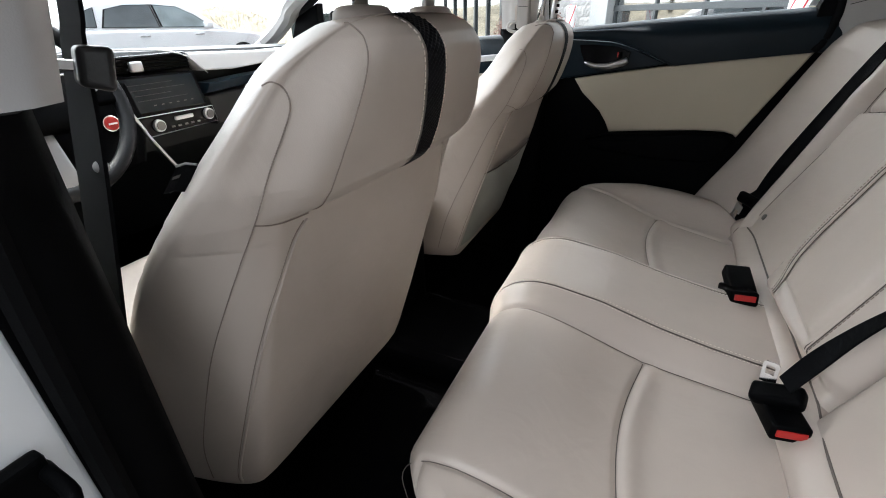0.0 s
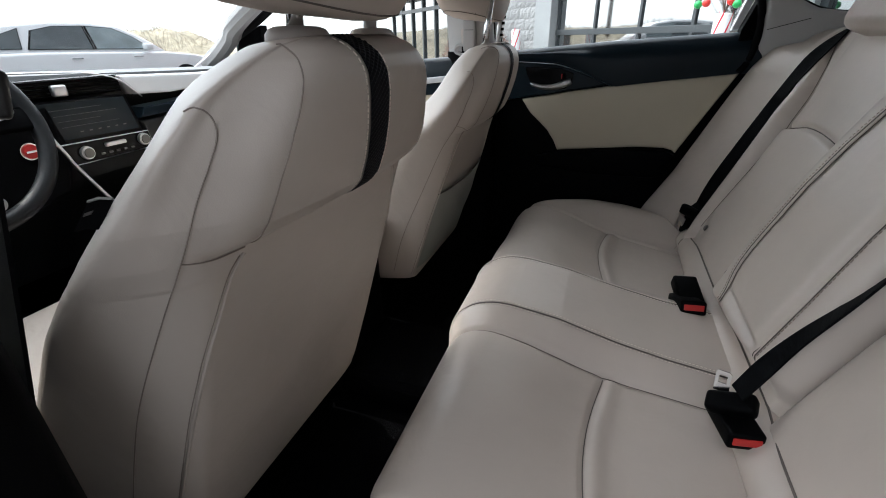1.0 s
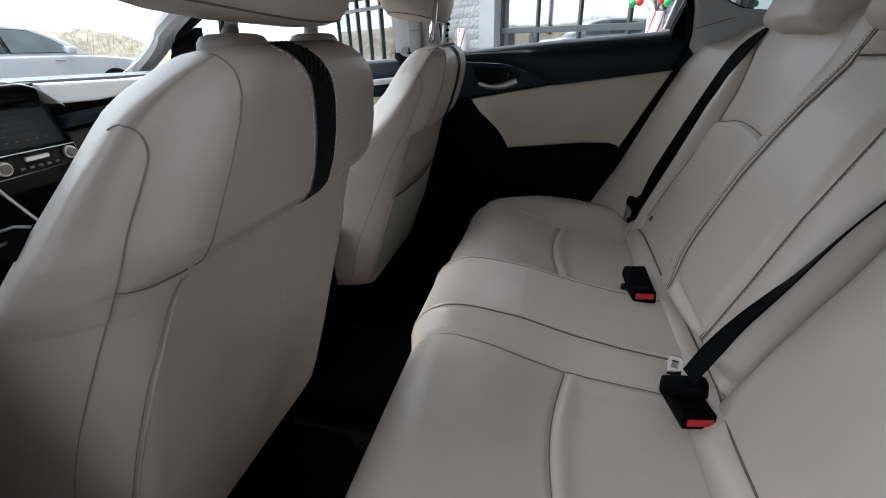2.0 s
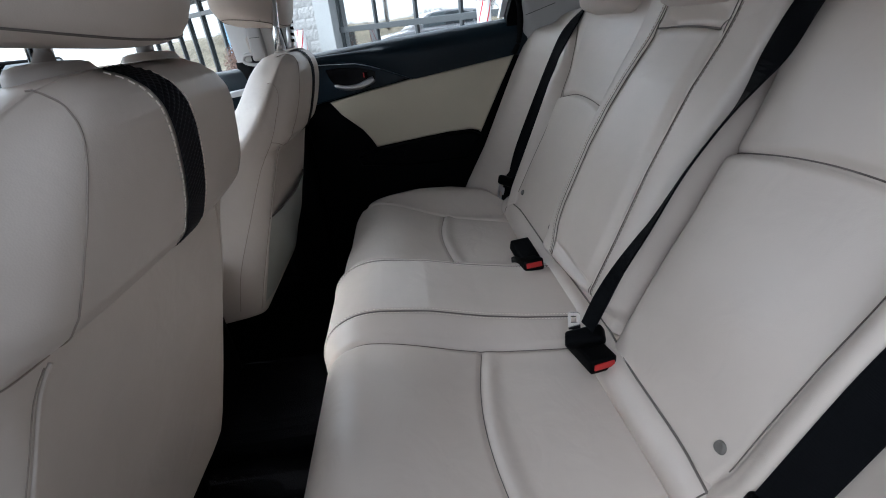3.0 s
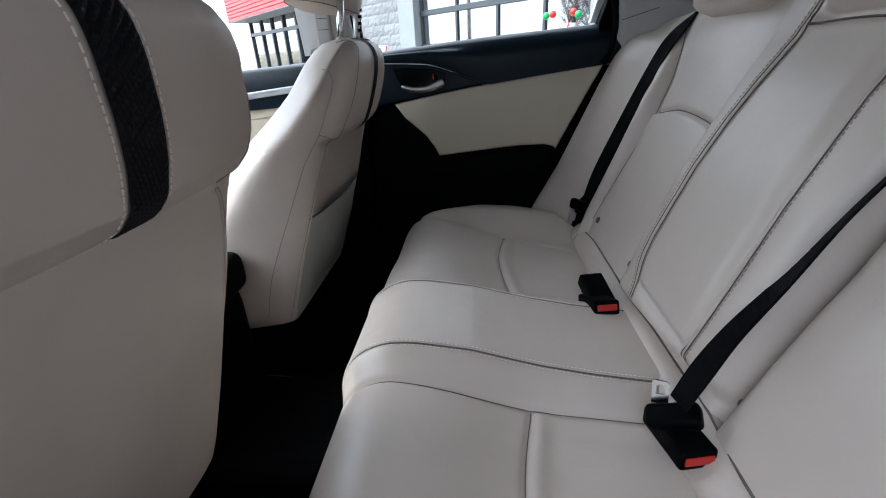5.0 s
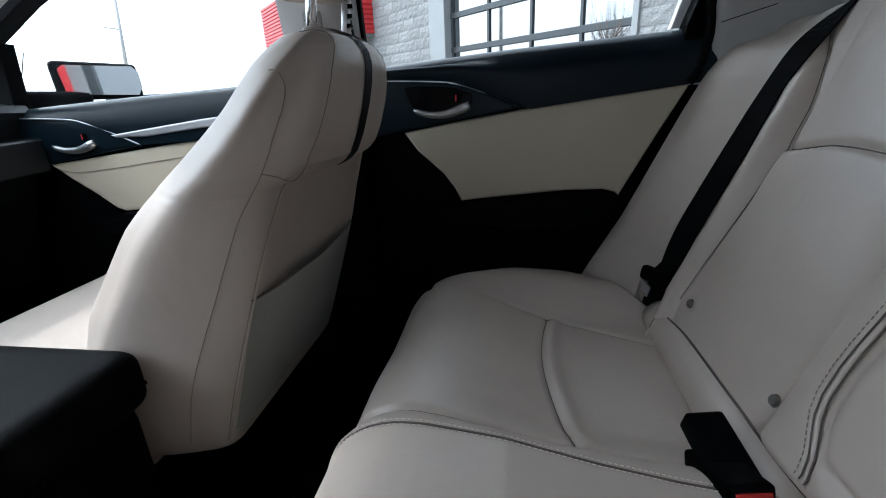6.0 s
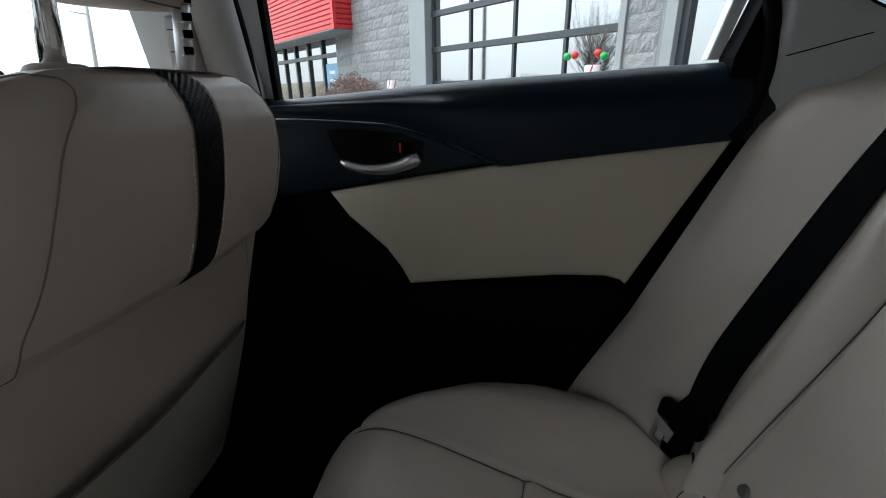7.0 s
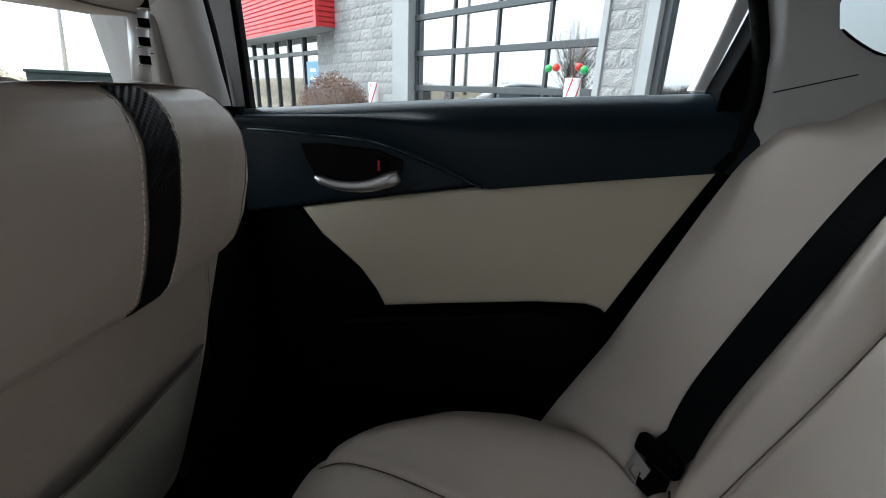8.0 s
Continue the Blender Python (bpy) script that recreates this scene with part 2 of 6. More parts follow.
def prism(poly, axis, lo, hi, bevel=0.0, seg=2):
    """A 2D outline pushed along an axis: 'x' takes (y, z), 'y' takes (x, z), 'z' takes (x, y)."""
    bm = bmesh.new()

    def at(p, d):
        return {"x": (d, p[0], p[1]), "y": (p[0], d, p[1]), "z": (p[0], p[1], d)}[axis]
    low = [bm.verts.new(at(p, lo)) for p in poly]
    high = [bm.verts.new(at(p, hi)) for p in poly]
    bm.faces.new(low)
    bm.faces.new(high[::-1])
    for i in range(len(poly)):
        j = (i + 1) % len(poly)
        bm.faces.new((low[i], low[j], high[j], high[i]))
    bmesh.ops.recalc_face_normals(bm, faces=bm.faces)
    if bevel:
        rim = [e for e in bm.edges if abs((e.verts[0].co - e.verts[1].co)["xyz".index(axis)]) < 1e-6]
        bmesh.ops.bevel(bm, geom=rim, offset=bevel, segments=seg, affect="EDGES", profile=0.6)
    return bm


def spline(points, n=12, closed=False):
    """Catmull-Rom through points."""
    p = [Vector(q) for q in points]
    out = []
    count = len(p) if closed else len(p) - 1
    for i in range(count):
        if closed:
            a, b, c, d = p[i - 1], p[i], p[(i + 1) % len(p)], p[(i + 2) % len(p)]
        else:
            b, c = p[i], p[i + 1]
            a = p[i - 1] if i else b * 2 - c
            d = p[i + 2] if i + 2 < len(p) else c * 2 - b
        for k in range(n):
            t = k / n
            out.append(0.5 * ((2 * b) + (c - a) * t + (2 * a - 5 * b + 4 * c - d) * t * t + (3 * b - a - 3 * c + d) * t ** 3))
    if not closed:
        out.append(p[-1])
    return out


def tube(points, r, n=8, cap=True, squash=None):
    """A tube along points; r may be a list. squash: (a, b) stretches the section along world x and z."""
    bm = bmesh.new()
    pts = [Vector(p) for p in points]
    rings = []
    ref = Vector((0.02, 0.03, 1))
    for i, p in enumerate(pts):
        d = (pts[min(i + 1, len(pts) - 1)] - pts[max(i - 1, 0)]).normalized()
        if abs(d.dot(ref.normalized())) > 0.95:
            ref = Vector((1, 0.1, 0))
        u = d.cross(ref).normalized()
        v = d.cross(u).normalized()
        ri = r[i] if isinstance(r, (list, tuple)) else r
        ring = []
        for k in range(n):
            a = 2 * math.pi * k / n
            q = (u * math.cos(a) + v * math.sin(a)) * ri
            ring.append(bm.verts.new(p + q))
        rings.append(ring)
    for a, b in zip(rings, rings[1:]):
        for k in range(n):
            bm.faces.new((a[k], a[(k + 1) % n], b[(k + 1) % n], b[k]))
    if cap:
        bm.faces.new(rings[0][::-1])
        bm.faces.new(rings[-1])
    return bm


def ribbon(points, sides, thick=0.0016):
    """A strap: centre points and half-width vectors."""
    bm = bmesh.new()
    rows = []
    pts = [Vector(p) for p in points]
    for i, (p, s) in enumerate(zip(pts, sides)):
        s = Vector(s)
        d = (pts[min(i + 1, len(pts) - 1)] - pts[max(i - 1, 0)]).normalized()
        nrm = d.cross(s).normalized() * thick
        rows.append([bm.verts.new(q) for q in (p - s + nrm, p + s + nrm, p + s - nrm, p - s - nrm)])
    for a, b in zip(rows, rows[1:]):
        for k in range(4):
            bm.faces.new((a[k], a[(k + 1) % 4], b[(k + 1) % 4], b[k]))
    bm.faces.new(rows[0][::-1])
    bm.faces.new(rows[-1])
    return bm


def sstep(a, b, x):
    t = np.clip((x - a) / (b - a), 0, 1)
    return t * t * (3 - 2 * t)


def groove(dist, width=0.006, depth=0.005):
    return -depth * np.exp(-(dist / width) ** 2)


# ---- sewing ----
def dashes(pts, r, on=0.0038, off=0.0018):
    """Short stitches along a line, as one mesh."""
    bm = bmesh.new()
    pts = [Vector(p) for p in pts]
    run, stitch, sewing = 0.0, [pts[0]], True
    for p, q in zip(pts, pts[1:]):
        d = (q - p).length
        n = max(int(d / 0.0012), 1)
        for k in range(1, n + 1):
            c = p.lerp(q, k / n)
            run += d / n
            if sewing:
                stitch.append(c)
            if run > (on if sewing else off):
                if sewing and len(stitch) > 1:
                    one = tube(stitch, r, 5)
                    me = bpy.data.meshes.new("stitch")
                    one.to_mesh(me)
                    one.free()
                    bm.from_mesh(me)
                    bpy.data.meshes.remove(me)
                sewing, run, stitch = not sewing, 0.0, [c]
    return bm


def smooth_line(pts, rounds=6):
    pts = [Vector(p) for p in pts]
    for k in range(rounds):
        pts = [pts[0]] + [(a + b * 2 + c) / 4 for a, b, c in zip(pts, pts[1:], pts[2:])] + [pts[-1]]
    return pts


# ---- rear bench: cushion ----
def bench_base(s):
    """Side profile of the cushion top by length s: y, z and the normal."""
    s = np.asarray(s, float)
    r, y1 = 0.075, 0.435
    z1 = 0.497 + 0.115 * y1
    a0 = math.atan(0.115)
    arc = (math.pi / 2 + 0.12 + a0) * r
    y = np.where(s < y1, s, y1)
    z = 0.497 + 0.115 * y
    ny, nz = np.full_like(s, -math.sin(a0)), np.full_like(s, math.cos(a0))
    t = np.clip((s - y1) / r, 0, arc / r)
    cy, cz = y1 + r * math.sin(a0), z1 - r * math.cos(a0)
    on = s > y1
    ny = np.where(on, np.sin(t - a0), ny)
    nz = np.where(on, np.cos(t - a0), nz)
    y = np.where(on, cy + r * ny, y)
    z = np.where(on, cz + r * nz, z)
    rest = np.clip(s - y1 - arc, 0, None)
    y = y - rest * math.sin(0.12)
    z = z - rest * math.cos(0.12)
    return y, z, ny, nz


RIDGE, RIDGE_TOP, RIDGE_FOOT = -0.017, 0.096, 0.146


def outer_seam(s):
    return np.interp(s, [0.0, 0.05, 0.234, 0.453, 0.62], [0.440, 0.455, 0.500, 0.514, 0.505])


def cross_seam(x):
    return 0.240 + 0.022 * np.sin(np.pi * np.clip((np.abs(x) - 0.17) / 0.33, 0, 1))


def bench_rise(x, s):
    ax, xr = np.abs(x), np.abs(x - RIDGE)
    lift = np.interp(s, [0.0, 0.145, 0.228, 0.33, 0.42, 0.50, 0.56, 0.62], [0.004, 0.008, 0.015, 0.029, 0.030, 0.021, 0.010, 0.004])
    d = 0.006 + lift * (1 - sstep(0.092, 0.147, xr)) + 0.012 * sstep(0.53, 0.62, ax)
    d = d - 0.042 * sstep(0.09, 0.20, ax) * (1 - sstep(0.50, 0.61, ax)) * (1 - sstep(0.20, 0.44, s))
    d = d + 0.010 * np.exp(-((ax - 0.33) / 0.12) ** 2) * np.exp(-((s - 0.38) / 0.08) ** 2)
    d = d + 0.008 * sstep(0.28, 0.42, s) * (1 - sstep(0.50, 0.60, s)) * sstep(0.05, 0.13, x) * (1 - sstep(0.20, 0.35, x))
    d = d + groove(ax - outer_seam(s), 0.0055, 0.006)
    inside = sstep(0.142, 0.156, xr) * (1 - sstep(-0.004, 0.004, ax - outer_seam(s)))
    cs = s - cross_seam(x)
    d = d + inside * groove(cs, 0.006, 0.007) + inside * 0.005 * np.exp(-((cs + 0.016) / 0.014) ** 2)
    d = d + groove(xr - RIDGE_FOOT, 0.0055, 0.007) + groove(xr - RIDGE_TOP, 0.0035, 0.0022)
    return d


def bench_point(x, s, up=0.0):
    y, z, ny, nz = bench_base(s)
    d = bench_rise(np.asarray(x, float), np.asarray(s, float)) + up
    return np.stack([np.asarray(x, float) + 0 * y, y + ny * d, z + nz * d], -1)


def bench_cushion():
    top = thing("rear_bench", "ivory leatherette rear bench cushion with stitched centre ridge", "seat")
    s = np.concatenate([np.arange(-0.03, 0.44, 0.003), np.linspace(0.442, 0.575, 40), np.linspace(0.58, 0.76, 16)])
    u = np.linspace(-1, 1, 521)
    half = np.interp(s, [-0.03, 0.039, 0.1, 0.206, 0.309, 0.417, 0.47, 0.53, 0.6, 0.8],
                     [0.572, 0.603, 0.650, 0.674, 0.659, 0.612, 0.570, 0.515, 0.500, 0.490])
    for _ in range(60):
        half[1:-1] = (half[:-2] + 2 * half[1:-1] + half[2:]) / 4
    r = 0.045
    rows = []
    for si, h in zip(s, half):
        xs = u * (h - r)
        p = bench_point(xs, np.full_like(xs, si))
        _, _, ny, nz = bench_base(np.array([si]))
        nrm = np.array([0, ny[0], nz[0]])
        left, right = [], []
        for k in range(1, 10):
            th = math.pi / 2 * min(k / 6, 1)
            drop = r * (1 - math.cos(th)) + max(k - 6, 0) * 0.05
            side = r * math.sin(th)
            left.append(p[0] + np.array([-side, 0, 0]) - nrm * drop)
            right.append(p[-1] + np.array([side, 0, 0]) - nrm * drop)
        rows.append(np.concatenate([np.array(left[::-1]), p, np.array(right)]))
    g = np.array(rows)
    put_mesh("cushion", mesh_of("cushion", g.reshape(-1, 3), grid_faces(g.shape[0], g.shape[1]), leather), top)

    def line(name, pts, r, mat, label, up=-0.0032):
        xs, ss = np.array([p[0] for p in pts]), np.array([p[1] for p in pts])
        return part(name, tube([Vector(q) for q in bench_point(xs, ss, up)], r, 6), mat, top, label, True)
    for side in (-1, 1):
        ss = np.linspace(0.03, 0.60, 60)
        line("seam", [(side * float(outer_seam(a)), a) for a in ss], 0.0007, seam_shade_thread, "sewn seam line", 0.0008)
        line("seam", [(RIDGE + side * RIDGE_FOOT, a) for a in np.linspace(0.0, 0.62, 60)], 0.0007, seam_shade_thread, "sewn seam line", 0.0008)
        line("stitching", [(RIDGE + side * RIDGE_TOP, a) for a in np.linspace(0.0, 0.60, 60)], 0.0014, seam_shade_thread, "double stitched ridge seam", 0.0008)
        q = bench_point(np.full(120, RIDGE + side * (RIDGE_TOP - 0.0045)), np.linspace(0.0, 0.60, 120), 0.0008)
        part("stitching", dashes([Vector(v) for v in q], 0.0006), stitch_thread, top, "pale ridge stitches", True)
        q = bench_point(np.full(120, RIDGE + side * (RIDGE_TOP + 0.0045)), np.linspace(0.0, 0.60, 120), 0.0008)
        part("stitching", dashes([Vector(v) for v in q], 0.0006), stitch_thread, top, "pale ridge stitches", True)
        xs = np.linspace(RIDGE * side + RIDGE_FOOT + 0.003, 0.498, 50)
        line("seam", [(side * x, float(cross_seam(x))) for x in xs], 0.0007, seam_shade_thread, "sewn seam line", 0.0010)
    return top


# ---- rear bench: backrest ----
BN = Vector((0, 0.9323, 0.3617))
ARM = -0.012
ARM_FAR, ARM_NEAR = 0.168, -0.200      # joints beside the centre section


def arm_left(h):
    """Piping of the centre armrest on the driver side, by height."""
    return ARM - np.interp(h, [0.50, 0.62, 0.667, 0.765, 0.845, 0.90, 0.966, 1.06], [0.119, 0.119, 0.1185, 0.115, 0.110, 0.1035, 0.099, 0.094])


def arm_right(h):
    """Piping on the other side; it rounds in at the foot."""
    return ARM + np.interp(h, [0.50, 0.545, 0.562, 0.576, 0.592, 0.612, 0.64, 0.667, 0.765, 0.845, 0.90, 0.966, 1.06], [0.074, 0.076, 0.083, 0.094, 0.106, 0.114, 0.118, 0.1185, 0.115, 0.110, 0.1035, 0.099, 0.094])


def arm_top(x):
    return 0.981 + 0.006 * (1 - np.clip((x - ARM) / 0.1, -1, 1) ** 2)


def back_base(h):
    """A place on the middle line of the backrest at height h, and its normal; the top rounds over to the shelf."""
    h = np.asarray(h, float)
    hc = np.minimum(h, 1.035)
    y, z = -0.388 * (hc - 0.55), hc
    t = np.clip((h - 1.035) / 0.05, 0, 1.9)
    r, a0 = 0.05, math.asin(0.3617)
    ny, nz = np.cos(a0 + t), np.sin(a0 + t)
    y = y + r * (ny - math.cos(a0))
    z = z + r * (nz - math.sin(a0))
    return y, z, ny, nz


def bolster_seam(h):
    return np.interp(h, [0.48, 0.53, 0.55, 0.70, 0.82, 0.88, 0.96, 1.02, 1.1], [0.452, 0.462, 0.468, 0.466, 0.468, 0.482, 0.520, 0.556, 0.575])


def lumbar_seam(x):
    far = 0.824 + 0.017 * np.sin(np.pi * np.clip((x - 0.17) / 0.34, 0, 1)) - 0.006 * sstep(0.38, 0.47, x)
    near = 0.834 + 0.027 * np.sin(np.pi * np.clip((-x - 0.19) / 0.40, 0, 1))
    return np.where(x > 0, far, near)


def back_rise(x, h):
    ax = np.abs(x)
    left, right = arm_left(h), arm_right(h)
    rise = np.interp(h, [0.40, 0.487, 0.61, 0.838, 0.915, 0.965, 1.02, 1.08], [0.128, 0.120, 0.102, 0.089, 0.082, 0.066, 0.030, 0.01])
    d = rise * sstep(0.53, 0.72, ax) ** 0.9
    sx = bolster_seam(h) + np.where(x < 0, 0.020, 0.003)
    d = d + 0.026 * (1 - 0.85 * sstep(0.82, 0.97, h)) * np.exp(-((ax - sx - 0.030) / 0.026) ** 2)
    d = d + groove(ax - sx, 0.0055, 0.007)
    # side panels lean back more steeply than the bolsters
    center = sstep(ARM_NEAR, ARM_NEAR + 0.012, x) * (1 - sstep(ARM_FAR - 0.012, ARM_FAR, x))
    lean = np.interp(h, [0.40, 0.55, 0.62, 0.69, 0.76, 0.82, 0.90, 0.99, 1.08], [0.010, 0.008, 0.004, -0.002, -0.009, -0.014, -0.016, -0.010, -0.004])
    d = d + lean * (1 - center) * (1 - sstep(-0.004, 0.020, ax - sx))
    # centre section: rounded flanks up to the piping, then a shallow trough round the armrest face
    sink = np.interp(h, [0.77, 0.845, 0.90, 0.966, 1.0, 1.08], [0.0, 0.006, 0.013, 0.027, 0.030, 0.030])
    flank = np.clip((x - ARM_NEAR) / (left - ARM_NEAR), 0, 1) * np.clip((ARM_FAR - x) / (ARM_FAR - right), 0, 1)
    pillow = np.sqrt(np.clip(1 - (1 - np.clip(flank * 1.15, 0, 1)) ** 2.2, 0, 1)) * sstep(-0.012, 0.018, h - 0.529 + 0.11 * x)
    face = sstep(0.004, 0.034, x - left) * sstep(0.004, 0.034, right - x)
    d = d + (0.040 - sink) * pillow
    below = 1 - sstep(-0.012, 0.004, h - arm_top(x))
    trough = np.exp(-((x - left - 0.012) / 0.009) ** 2) + np.exp(-((right - x - 0.012) / 0.009) ** 2)
    d = d + (0.005 * face - 0.007 * trough * sstep(left, left + 0.004, x) * (1 - sstep(right - 0.004, right, x))) * pillow * below * sstep(0.555, 0.585, h)
    ht = h - arm_top(x)
    d = d - 0.018 * face * sstep(-0.006, 0.008, ht) * (1 - sstep(0.012, 0.028, ht)) + 0.014 * face * np.exp(-((ht - 0.040) / 0.015) ** 2)
    # padded ledge along the foot of the armrest
    d = d + face * (groove(h - 0.566, 0.005, 0.009) + 0.006 * np.exp(-((h - 0.548) / 0.010) ** 2))
    d = d + groove(x - left, 0.0045, 0.005) + groove(x - right, 0.0045, 0.005)
    d = d + groove(x - ARM_FAR, 0.007, 0.012) + groove(x - ARM_NEAR, 0.012, 0.028)
    inside = np.where(x > 0, sstep(ARM_FAR, ARM_FAR + 0.010, x), sstep(-ARM_NEAR + 0.002, -ARM_NEAR + 0.016, ax)) * (1 - sstep(-0.006, 0.002, ax - sx))
    ls = h - lumbar_seam(x)
    d = d + inside * (groove(ls, 0.006, 0.007) + 0.009 * sstep(-0.12, -0.01, ls) * (1 - sstep(-0.008, 0.0, ls)))
    across = np.sin(np.pi * np.clip((ax - 0.19) / 0.29, 0, 1)) ** 0.7
    d = d + inside * across * (0.015 * np.exp(-((h - 0.71) / 0.11) ** 2) + 0.011 * np.exp(-((h - 0.95) / 0.09) ** 2))
    return d


def back_point(x, h, up=0.0):
    x, h = np.asarray(x, float), np.asarray(h, float)
    y, z, ny, nz = back_base(h)
    d = back_rise(x, h) + up
    sag = 0.043 * sstep(0.48, 0.64, np.abs(x)) * sstep(0.95, 1.06, h)
    return np.stack([x + 0 * y, y + ny * d, z + nz * d - sag], -1)


def sheet(xs, hs, point):
    g = np.array([point(xs, np.full_like(xs, h)) for h in hs])
    return g.reshape(-1, 3), grid_faces(len(hs), len(xs))


def rear_backrest():
    top = thing("backseat", "ivory leatherette rear backrest with folding centre armrest", "seat")
    hs = np.concatenate([np.arange(0.37, 1.03, 0.0034), np.linspace(1.035, 1.125, 16)])
    for name, a, b in (("side_backrest", -0.702, ARM_NEAR), ("center_armrest", ARM_NEAR, ARM_FAR), ("side_backrest", ARM_FAR, 0.702)):
        xs = np.linspace(a, b, int((b - a) / 0.0026))
        v, f = sheet(xs, hs, back_point)
        put_mesh(name, mesh_of(name, v, f, leather), top)

    def line(name, pts, r, mat, label, up=0.0):
        q = back_point(np.array([p[0] for p in pts]), np.array([p[1] for p in pts]), up)
        return part(name, tube([Vector(v) for v in q], r, 6), mat, top, label, True)
    for side in (-1, 1):
        hh = np.linspace(0.548, 1.06, 70)
        line("seam", [(side * (float(bolster_seam(h)) + (0.020 if side < 0 else 0.003)), h) for h in hh], 0.0008, seam_shade_thread, "sewn bolster seam", 0.0044)
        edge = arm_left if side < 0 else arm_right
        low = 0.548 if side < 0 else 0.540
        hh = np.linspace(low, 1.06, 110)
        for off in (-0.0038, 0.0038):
            line("seam", [(float(edge(h)) + off, h) for h in hh], 0.0008, seam_shade_thread, "armrest piping seam", 0.0022)
        line("piping", [(float(edge(h)), h) for h in hh], 0.0027, leather, "armrest piping", 0.0026)
        q = back_point(edge(hh) + side * 0.010, hh, 0.0008)
        part("stitching", dashes([Vector(v) for v in q], 0.0006), seam_soft, top, "fine armrest stitches", True)
        # the groove's shade is put in as a dark tube
        line("seam", [(ARM_NEAR if side < 0 else ARM_FAR, h) for h in np.linspace(0.50, 1.07, 60)], 0.0016, seam_shade_thread, "joint beside the armrest, its shade drawn as dark thread", 0.0024)
        xs = np.linspace(0.206 if side < 0 else 0.176, 0.470, 40)
        line("seam", [(side * x, float(lumbar_seam(np.float64(side * x)))) for x in xs], 0.0010, seam_shade_thread, "sewn cross seam", 0.0018)
    # dark tube draws the shade in the slot over the armrest
    line("seam", [(x, float(arm_top(np.float64(x)))) for x in np.linspace(ARM - 0.088, ARM + 0.088, 40)], 0.0018, seam_shade_thread, "armrest top edge", 0.003)
    for side in (-1, 1):
        line("seam", [(ARM + side * (0.086 + 0.010 * k), 0.981 + 0.018 * k) for k in np.linspace(0, 1, 8)], 0.0009, seam_shade_thread, "short corner seam", 0.003)
    # padded strip along the foot of the backrest
    ROLL, half = 0.039, 0.535
    pts = [(x, 0.018 + 0.004 * math.cos(x * 6), 0.480) for x in np.linspace(-half, half, 44)]
    part("foot_roll", tube(pts, ROLL, 24), leather, top, "", True)
    # dark tube painting the shade behind the strip, and a sewn end each side
    joint = []
    for x, y, z in pts:
        for h in np.arange(0.480, 0.60, 0.001):
            q = Vector(back_point(np.array([x]), np.array([h]), 0.0)[0])
            if (q - Vector((x, y, z))).length > ROLL and q.z > z:
                joint.append(q + BN * 0.0012)
                break
    part("joint", tube(smooth_line(joint, 4), 0.0018, 8), seam_shade_thread, top, "dark tube drawing the shaded gap along the backrest foot", True)
    for side in (-1, 1):
        ring = [(side * 0.485, 0.018 + 0.004 * math.cos(3) + (ROLL + 0.0002) * math.cos(a), 0.480 + (ROLL + 0.0002) * math.sin(a)) for a in np.linspace(-0.9, 2.6, 24)]
        part("seam", tube(ring, 0.0010, 6), seam_shade_thread, top, "sewn strip end", True)
    # child seat anchor caps
    for x in (-0.462, -0.206, 0.180, 0.438):
        c = Vector(back_point(np.array([x]), np.array([0.557]), 0.003)[0])
        bm = bmesh.new()
        bmesh.ops.create_cone(bm, cap_ends=True, segments=20, radius1=0.0085, radius2=0.0065, depth=0.004)
        bm.transform(Matrix.Translation(c) @ BN.to_track_quat("Z", "Y").to_matrix().to_4x4())
        part("anchor_cap", bm, dark_cap, top, "small grey anchor cover")
    # head restraints
    for x, w in ((-0.335, 0.115), (ARM, 0.095), (0.335, 0.115)):
        c = Vector((x, -0.205, 1.075))
        bm = box((-w, -0.055, -0.065), (w, 0.055, 0.075), 0.034, 4)
        bm.transform(Matrix.Translation(c) @ pose(0, 0, 0, 20))
        part("head_restraint", bm, leather, top, "low rounded head restraint", True)
    return top


# ---- seat belts of the rear bench ----
def tongue_plate(m, k=1.0):
    """A flat steel tongue with a slot, lying in the plane of m."""
    bm = bmesh.new()
    outer = [(-0.024, -0.013), (0.016, -0.013), (0.020, -0.009), (0.020, 0.009), (0.016, 0.013), (-0.024, 0.013)]
    inner = [(-0.006, -0.007), (0.010, -0.007), (0.012, -0.005), (0.012, 0.005), (0.010, 0.007), (-0.006, 0.007)]
    loops = [[bm.verts.new(m @ Vector((x * k, y * k, z))) for x, y in o] for o in (outer, inner) for z in (-0.0012, 0.0012)]
    for i in range(6):
        j = (i + 1) % 6
        for a, b in ((0, 1), (1, 3), (3, 2), (2, 0)):
            bm.faces.new((loops[a][i], loops[a][j], loops[b][j], loops[b][i]))
    return bm


